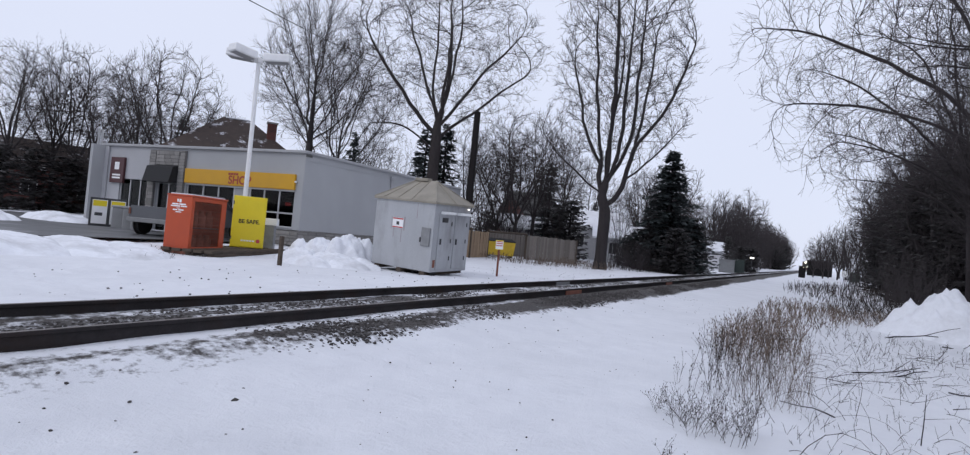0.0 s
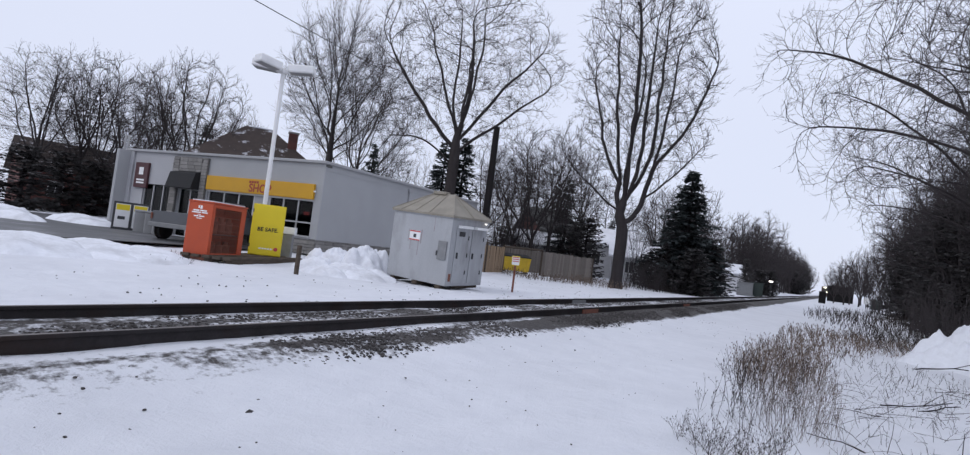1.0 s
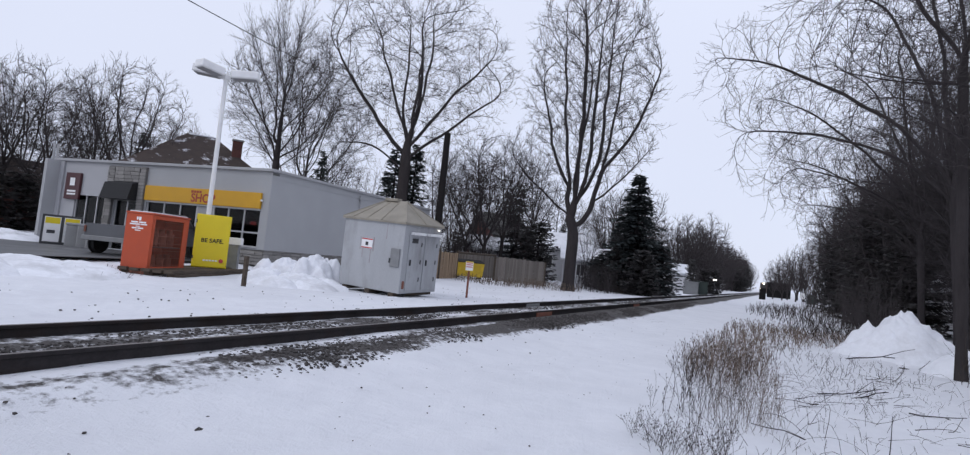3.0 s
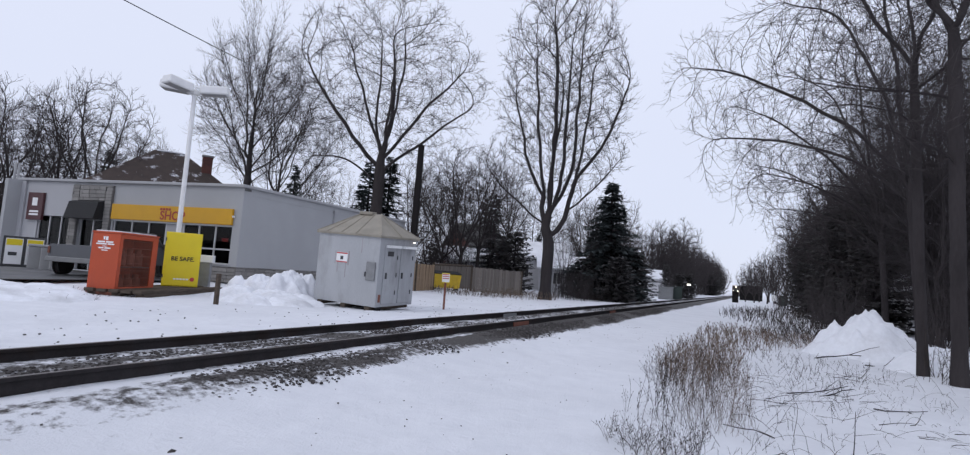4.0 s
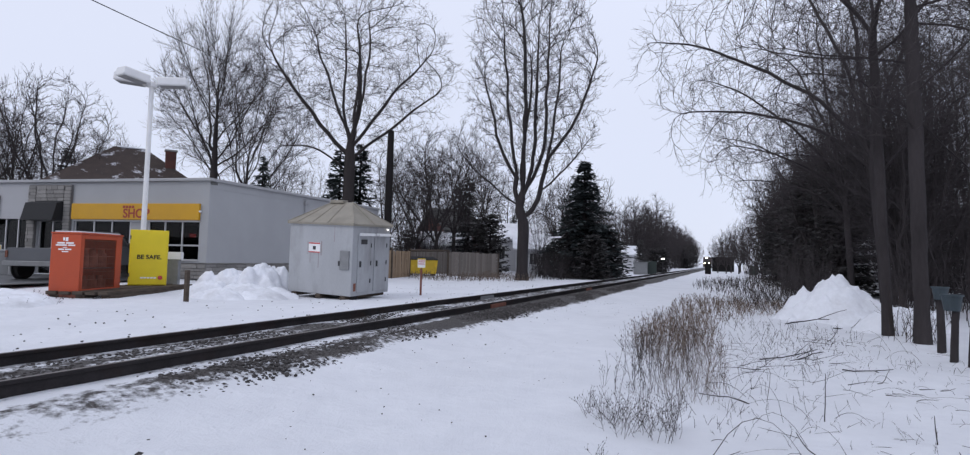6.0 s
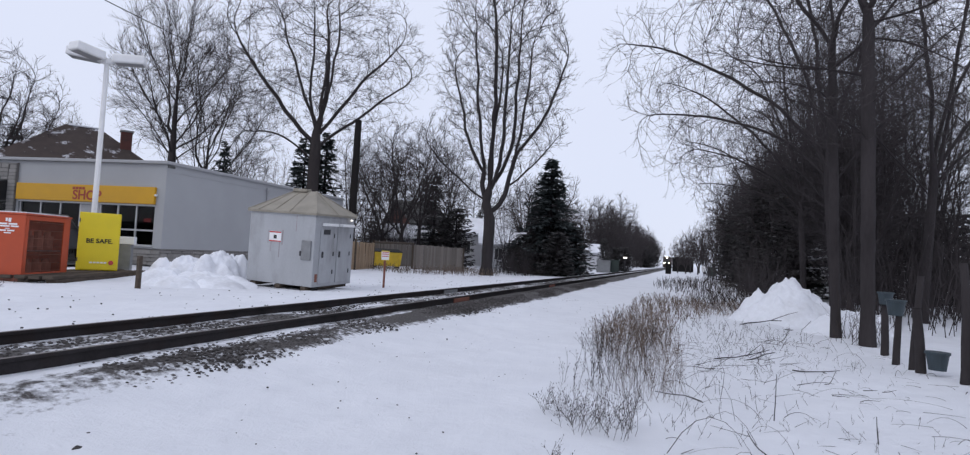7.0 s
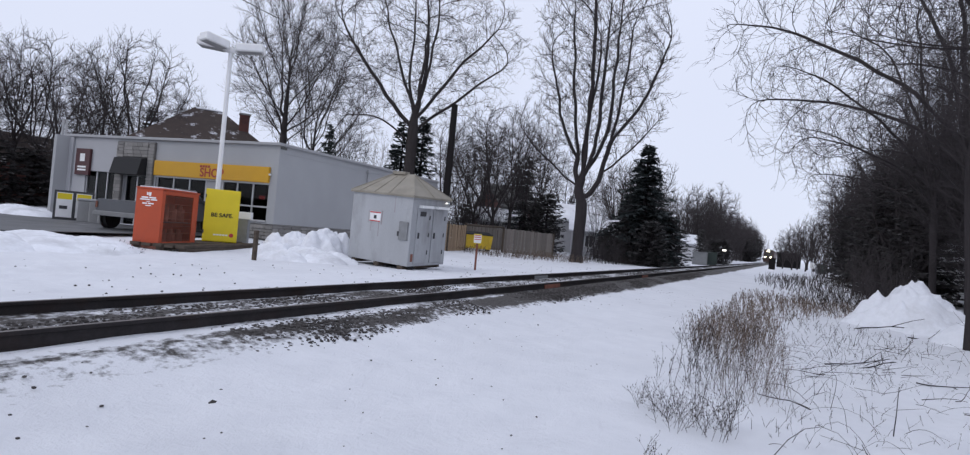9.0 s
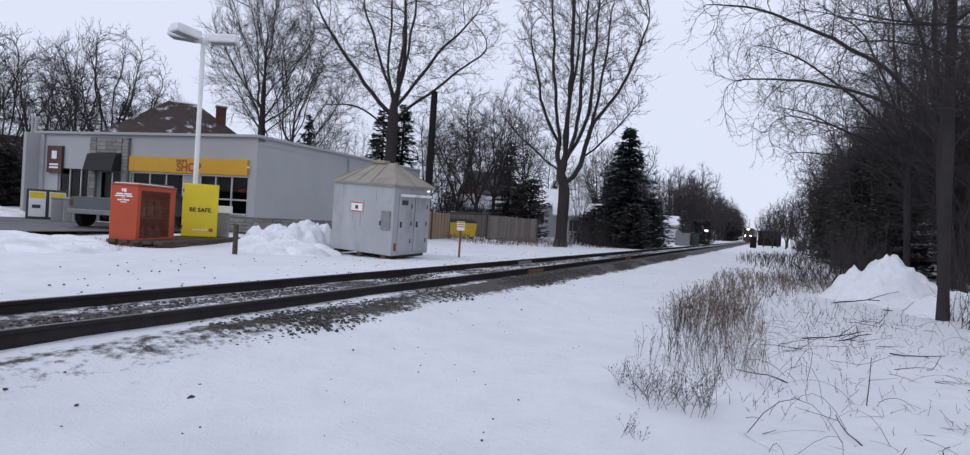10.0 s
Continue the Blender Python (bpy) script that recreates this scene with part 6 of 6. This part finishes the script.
def build_weeds():
    dark, tall = "dark dead weed clump standing in the snow", "tall dry brown weeds standing in the snow"
    weed_stand("dead_weeds", -0.66, 5.45, 0.36, 0.34, 62, 0.20, 0.58, M_WEED_DARK, 1, dark, r=0.0017, lean=0.36, shoots=(6, 11), spray=(0.16, 0.42))
    weed_stand("dead_weeds", -1.12, 5.85, 0.24, 0.22, 24, 0.12, 0.36, M_WEED_DARK, 2, dark, r=0.0016, lean=0.45, shoots=(5, 9), spray=(0.16, 0.4))
    weed_stand("dead_weeds", -0.85, 4.35, 0.14, 0.12, 9, 0.10, 0.32, M_WEED_DARK, 31, dark, r=0.0014, lean=0.3, shoots=(4, 8), spray=(0.16, 0.4))
    weed_stand("dry_grass", -0.38, 7.6, 0.52, 0.95, 150, 0.30, 0.80, M_WEED, 3, tall, lean=0.20, r=0.0015)
    weed_stand("dead_weeds", -0.92, 7.8, 0.55, 1.0, 60, 0.35, 0.95, M_WEED_DARK, 4, "tall dark seed stalks in the snow", lean=0.22, r=0.0022, shoots=(4, 9), spray=(0.12, 0.30))
    weed_stand("dry_grass", -0.65, 10.2, 0.70, 1.9, 230, 0.30, 0.75, M_WEED, 5, tall, r=0.0020, lean=0.24)
    weed_stand("dry_grass", -0.95, 13.5, 0.80, 3.4, 430, 0.18, 0.66, M_WEED, 6, "dry brown weeds along the path", r=0.0030, lean=0.28)
    weed_stand("dry_grass", -0.35, 21.0, 1.3, 5.5, 420, 0.18, 0.55, M_WEED, 7, "dry brown weeds along the path", r=0.0045, lean=0.3)
    weed_stand("dead_weeds", 0.7, 9.6, 0.9, 2.6, 60, 0.10, 0.42, M_WEED_DARK, 8, "low dark brush poking through the snow", heads=False, lean=0.4, r=0.0022)
    weed_stand("dead_weeds", 1.3, 14.0, 1.5, 3.0, 200, 0.10, 0.40, M_WEED_DARK, 9, "low dark brush poking through the snow", heads=False, lean=0.5, r=0.0030)
    weed_stand("dead_weeds", 2.2, 26.0, 2.0, 6.0, 520, 0.2, 0.7, M_WEED_DARK, 10, "dark brush at the edge of the thicket", heads=False, lean=0.5, r=0.007)
    weed_stand("dry_grass", 1.7, 22.5, 1.4, 3.2, 420, 0.12, 0.45, M_WEED, 30, "low brown brush before the thicket", heads=False, lean=0.6, r=0.005)
    weed_stand("dead_weeds", 0.35, 6.2, 0.8, 0.7, 26, 0.10, 0.34, M_WEED_DARK, 11, "sparse dead stalks in the snow", heads=False, lean=0.5, r=0.0022)
    weed_stand("dead_weeds", 1.2, 45, 3.2, 14, 500, 0.3, 0.9, M_WEED_DARK, 12, "brush along the distant path", heads=False, lean=0.3, r=0.012)
    weed_stand("dry_grass", -14.8, 37.5, 2.6, 3.4, 300, 0.2, 0.7, M_WEED, 13, "pale dry grass before the board fence", r=0.007)
    weed_stand("dry_grass", -17.4, 33.5, 3.0, 2.4, 300, 0.15, 0.55, M_WEED, 32, "pale dry grass before the dumpster bay", r=0.0065)
    weed_stand("dry_grass", -11.8, 52, 2.2, 8, 420, 0.3, 0.9, M_WEED_DARK, 14, "dark brush at the foot of the spruce", r=0.012)
    weed_stand("dead_weeds", -16.6, 8.8, 1.2, 0.7, 40, 0.15, 0.4, M_WEED_DARK, 15, "dead stalks on the snow bank", heads=False, lean=0.4, r=0.004)
    weed_stand("dry_grass", -17.2, 11.0, 0.7, 1.3, 160, 0.06, 0.2, M_WEED_DARK, 16, "dead grass round the timber platform", heads=False, lean=0.4, r=0.005)
    weed_stand("dead_weeds", -0.9, 11.5, 0.7, 2.4, 110, 0.25, 0.75, M_WEED_DARK, 20, "dark seed stalks among the dry weeds", lean=0.25, r=0.003)
    weed_stand("dead_weeds", 1.3, 6.3, 1.5, 1.5, 110, 0.04, 0.20, M_WEED_DARK, 21, "short dead stubble poking through the snow", heads=False, lean=0.7, r=0.0017)
    weed_stand("dead_weeds", 1.6, 10.5, 1.5, 2.0, 160, 0.05, 0.26, M_WEED_DARK, 22, "short dead stubble poking through the snow", heads=False, lean=0.5, r=0.0017)
    weed_stand("thicket_shrubs", 6.0, 60, 4.0, 30, 360, 1.5, 4.2, M_TWIG, 23, "dense leafless shrubs along the distant thicket", heads=False, r=0.016)
    weed_stand("thicket_shrubs", 8.5, 116, 4.5, 8, 380, 1.5, 4.4, M_BARK_DARK, 24, "leafless shrubs behind the dark shed", heads=False, r=0.022)
    weed_stand("thicket_shrubs", -16.5, 125, 3.5, 40, 420, 1.5, 4.5, M_TWIG, 25, "leafless shrubs below the row of trees", heads=False, r=0.024)
    weed_stand("thicket_shrubs", -17, 220, 4.0, 60, 320, 2.0, 5.0, M_TWIG, 26, "leafless shrubs below the row of trees", heads=False, r=0.035)
    weed_stand("thicket_shrubs", 3.5, 14.4, 0.6, 0.8, 60, 0.5, 1.5, M_WEED_DARK, 27, "leafless shoots round the foot of the trees", heads=False, lean=0.3, r=0.005)
    weed_stand("thicket_shrubs", 8.5, 27, 3.0, 6.5, 330, 1.8, 4.6, M_TWIG, 28, "tall leafless shrubs in the thicket", heads=False, r=0.011)
    weed_stand("thicket_shrubs", 4.2, 30, 1.5, 12, 340, 1.5, 3.6, M_TWIG, 17, "dense leafless shrubs along the thicket's edge", heads=False, r=0.010)
    weed_stand("thicket_shrubs", 7.5, 24, 3.0, 9, 260, 1.5, 4.0, M_TWIG, 18, "dense leafless shrubs in the thicket", heads=False, r=0.010)
    weed_stand("thicket_shrubs", -25.5, 44.5, 3.2, 3.0, 420, 1.8, 5.2, M_TWIG, 29, "tangled leafless shrubs beyond the board fence", heads=False, r=0.014, lean=0.3)
    weed_stand("thicket_shrubs", -12.6, 47, 2.6, 5.5, 300, 1.2, 3.2, M_TWIG, 19, "dense leafless shrubs round the spruce", heads=False, r=0.012)


def build_sticks():
    rng = random.Random(40)
    tb = Tubes()
    for _ in range(190):
        x, y = rng.uniform(-0.1, 3.6), rng.uniform(4.0, 13.5)
        a = rng.uniform(0, 6.283)
        ln = 0.12 + 0.75 * rng.random() ** 2
        z = ground_z(x, y)
        rise = rng.uniform(0.02, 0.5) * ln if rng.random() < 0.6 else 0.01
        curl = rng.uniform(-0.7, 0.7)
        pts = []
        for i in range(7):
            u = i / 6
            pts.append((x + math.cos(a + curl * u) * ln * (u - 0.5), y + math.sin(a + curl * u) * ln * (u - 0.5), z + 0.012 + rise * 4 * u * (1 - u)))
        r = rng.uniform(0.0012, 0.0034)
        tb.add(pts, np.linspace(r, r * 0.5, 7), 4)
    me = tb.mesh("fallen_twigs")
    me.materials.append(M_WEED_DARK)
    tagged(new("fallen_twigs", me), "dark fallen twigs and arched briars on the snow", "twigs", kind="stuff")
    for cx, cy, n in ((1.25, 10.4, 16), (0.4, 9.2, 12), (1.9, 8.3, 12), (2.1, 13.2, 14)):
        tb = Tubes()
        for _ in range(n):
            a, ln = rng.gauss(0.6, 1.1), rng.uniform(0.15, 0.65)
            x, y = cx + rng.gauss(0, 0.28), cy + rng.gauss(0, 0.2)
            pts, _ = bent(rng, (x, y, ground_z(x, y) + rng.uniform(0.01, 0.06)), (math.cos(a), math.sin(a), rng.uniform(-0.02, 0.4)), ln, 4, 0.2, -0.03)
            r = rng.uniform(0.002, 0.006)
            tb.add(pts, np.linspace(r, r * 0.4, 5), 4)
        me = tb.mesh("brush_heap")
        me.materials.append(M_WEED_DARK)
        tagged(new("brush_heap", me), "small heap of dark broken branches on the snow", "branches", kind="stuff")
    # larger sticks
    for x, y, ln, a, r in ((0.05, 7.2, 0.55, 150, 0.010), (1.35, 5.2, 0.55, 35, 0.013), (1.7, 5.35, 0.45, 120, 0.012), (1.1, 5.0, 0.6, 15, 0.010), (1.0, 10.6, 0.9, 20, 0.016), (1.35, 10.7, 0.8, 35, 0.018), (2.0, 10.0, 0.7, 10, 0.014), (2.35, 16.9, 2.1, 12, 0.026), (2.9, 17.0, 1.2, 55, 0.02), (0.62, 5.4, 0.4, 130, 0.009)):
        b = thing("stick", pose(x, y, ground_z(x, y) + 0.03, 0, -4, a), "dark broken branch lying on the snow", "branch", "fallen branches")
        pts, dirs = bent(rng, (-ln / 2, 0, 0), (1, 0, 0.02), ln, 5, 0.16, 0.0)
        r *= 0.7
        k = Tubes().add(pts, np.linspace(r, r * 0.5, 6), 6)
        s, _ = bent(rng, pts[3], turned(rng, dirs[3], 40), ln * 0.35, 3, 0.1, 0.02)
        k.add(s, np.linspace(r * 0.6, r * 0.3, 4), 5)
        part("wood", k.mesh("wood"), M_BARK_DARK, b)
    for x, y, h in ((0.95, 6.6, 0.62), (1.75, 6.2, 0.35)):
        b = thing("upright_stick", pose(x, y, ground_z(x, y) - 0.05), "thin dark stalk standing in the snow", "stalk", "upright stalks")
        pts, _ = bent(rng, (0, 0, 0), (0.02, 0, 1), h * 0.85, 5, 0.05, 0)
        part("stem", Tubes().add(pts, np.linspace(0.006, 0.003, 6), 5).mesh("stem"), M_BARK_DARK, b)


def build_posts():
    rng = random.Random(9)
    for az, r, h, rad in ((-16.2, 13.0, 0.95, 0.07), (-16.9, 12.2, 0.85, 0.06), (-18.0, 11.6, 1.5, 0.055), (-18.6, 11.2, 1.0, 0.075), (-21.2, 10.6, 1.7, 0.06), (-23.0, 10.2, 0.95, 0.085), (-25, 10.5, 1.3, 0.06)):
        x, y, z = polar(az, r)
        p = thing("old_post", pose(x, y, z - 0.2, rng.uniform(-3, 3), rng.uniform(-3, 3), 0), "rough dark wooden post in the snow", "post", "old fence posts")
        pts, _ = bent(rng, (0, 0, 0), (0, 0, 1), h + 0.2, 5, 0.03, 0)
        part("post", Tubes().add(pts, np.linspace(rad, rad * 0.8, 6), 8).mesh("post"), M_BARK_DARK, p)
    for az, r, z, s in ((-16.2, 13.0, 0.94, 0.72), (-16.9, 12.2, 0.80, 0.85), (-19.6, 11.0, 0.10, 0.85)):
        x, y, g = polar(az, r)
        b = thing("teal_pot", scaled(x, y, g + z, 20, s), "weathered teal plastic pot among the old posts", "pot", "teal pots")
        part("pot", cyl((0, 0, 0), (0, 0, 0.28), 0.13, 0.17, 18), M_TEAL, b)
        part("rim", cyl((0, 0, 0.282), (0, 0, 0.32), 0.19, 0.19, 18), M_TEAL, b)


build_weeds()
build_sticks()
build_posts()


# ---- the train ----
def build_train():
    """A locomotive with its nose to the near end of the track: y runs back along the train."""
    t = thing("locomotive", pose(TRACK_X, 333, RAIL_TOP), "dark diesel locomotive approaching with its headlights lit", "locomotive")
    part("frame", box(-1.5, 1.5, 0.6, 20.5, 0.95, 1.45, 0.04), M_LOCO, t)
    part("pilot", box(-1.45, 1.45, 0.15, 0.6, 0.15, 1.35, 0.06), M_LOCO_RED, t, "dull red pilot plate")
    part("nose", box(-0.95, 0.95, 0.9, 2.9, 1.454, 3.05, 0.12), M_LOCO, t)
    cab = part("cab", box(-1.5, 1.5, 2.9, 5.6, 1.454, 4.35, 0.10), M_LOCO_RED, t, "dull red cab")
    part("cab_roof", box(-1.45, 1.45, 2.75, 5.7, 4.353, 4.55, 0.08), M_LOCO, cab)
    for x0, x1 in ((-1.3, -0.72), (-0.62, 0.62), (0.72, 1.3)):
        part("windscreen", box(x0, x1, 2.87, 2.897, 3.2, 3.95, 0.01), M_DARKMETAL, cab)
    part("hood", box(-1.0, 1.0, 5.6, 20.0, 1.454, 4.2, 0.10), M_LOCO, t)
    part("fuel_tank", box(-1.4, 1.4, 8, 13, 0.35, 0.945, 0.08), M_LOCO, t)
    hl = part("headlight_box", box(-0.4, 0.4, 2.6, 2.87, 3.98, 4.32, 0.03), M_LOCO, cab)
    for x in (-0.18, 0.18):
        part("headlight", cyl((x, 2.58, 4.14), (x, 2.50, 4.14), 0.17, n=16), M_LAMP, hl, "lit headlight")
    for x in (-0.85, 0.85):
        part("ditch_light", cyl((x, 0.56, 1.9), (x, 0.46, 1.9), 0.19, n=16), M_LAMP, t, "lit ditch light")
        part("light_bracket", box(x - 0.2, x + 0.2, 0.57, 0.8, 1.454, 2.1, 0.02), M_LOCO, t)
    for y in (2.6, 4.4, 6.2, 14.5, 16.3, 18.1):
        for s in (-1, 1):
            w = part("wheel", cyl((s * 0.70, y, 0.50), (s * 0.83, y, 0.50), 0.50, n=24), M_RAIL, t)
            part("axle_box", box(s * 0.95 - 0.1, s * 0.95 + 0.1, y - 0.2, y + 0.2, 0.35, 0.7, 0.02), M_LOCO, w)
    for s in (-1.42, 1.42):
        part("handrail", cyl((s, 0.7, 2.45), (s, 2.85, 2.45), 0.025, n=6), M_WHITE, t)
    for i in range(3):
        y0 = 21.5 + i * 17.5
        c = part("boxcar", box(-1.5, 1.5, y0, y0 + 16.5, 1.0, 4.5, 0.06), M_LOCO_RED, t, "dull red freight car behind the locomotive")
        for yy in (y0 + 1.8, y0 + 3.5, y0 + 13, y0 + 14.7):
            for s in (-1, 1):
                part("car_wheel", cyl((s * 0.70, yy, 0.45), (s * 0.83, yy, 0.45), 0.45, n=16), M_RAIL, c)
    return t


train = build_train()


def motions():
    walk(train, [(t, pose(TRACK_X, 205 + 12.8 * (10 - t), RAIL_TOP)) for t in range(0, 11)])


motions()
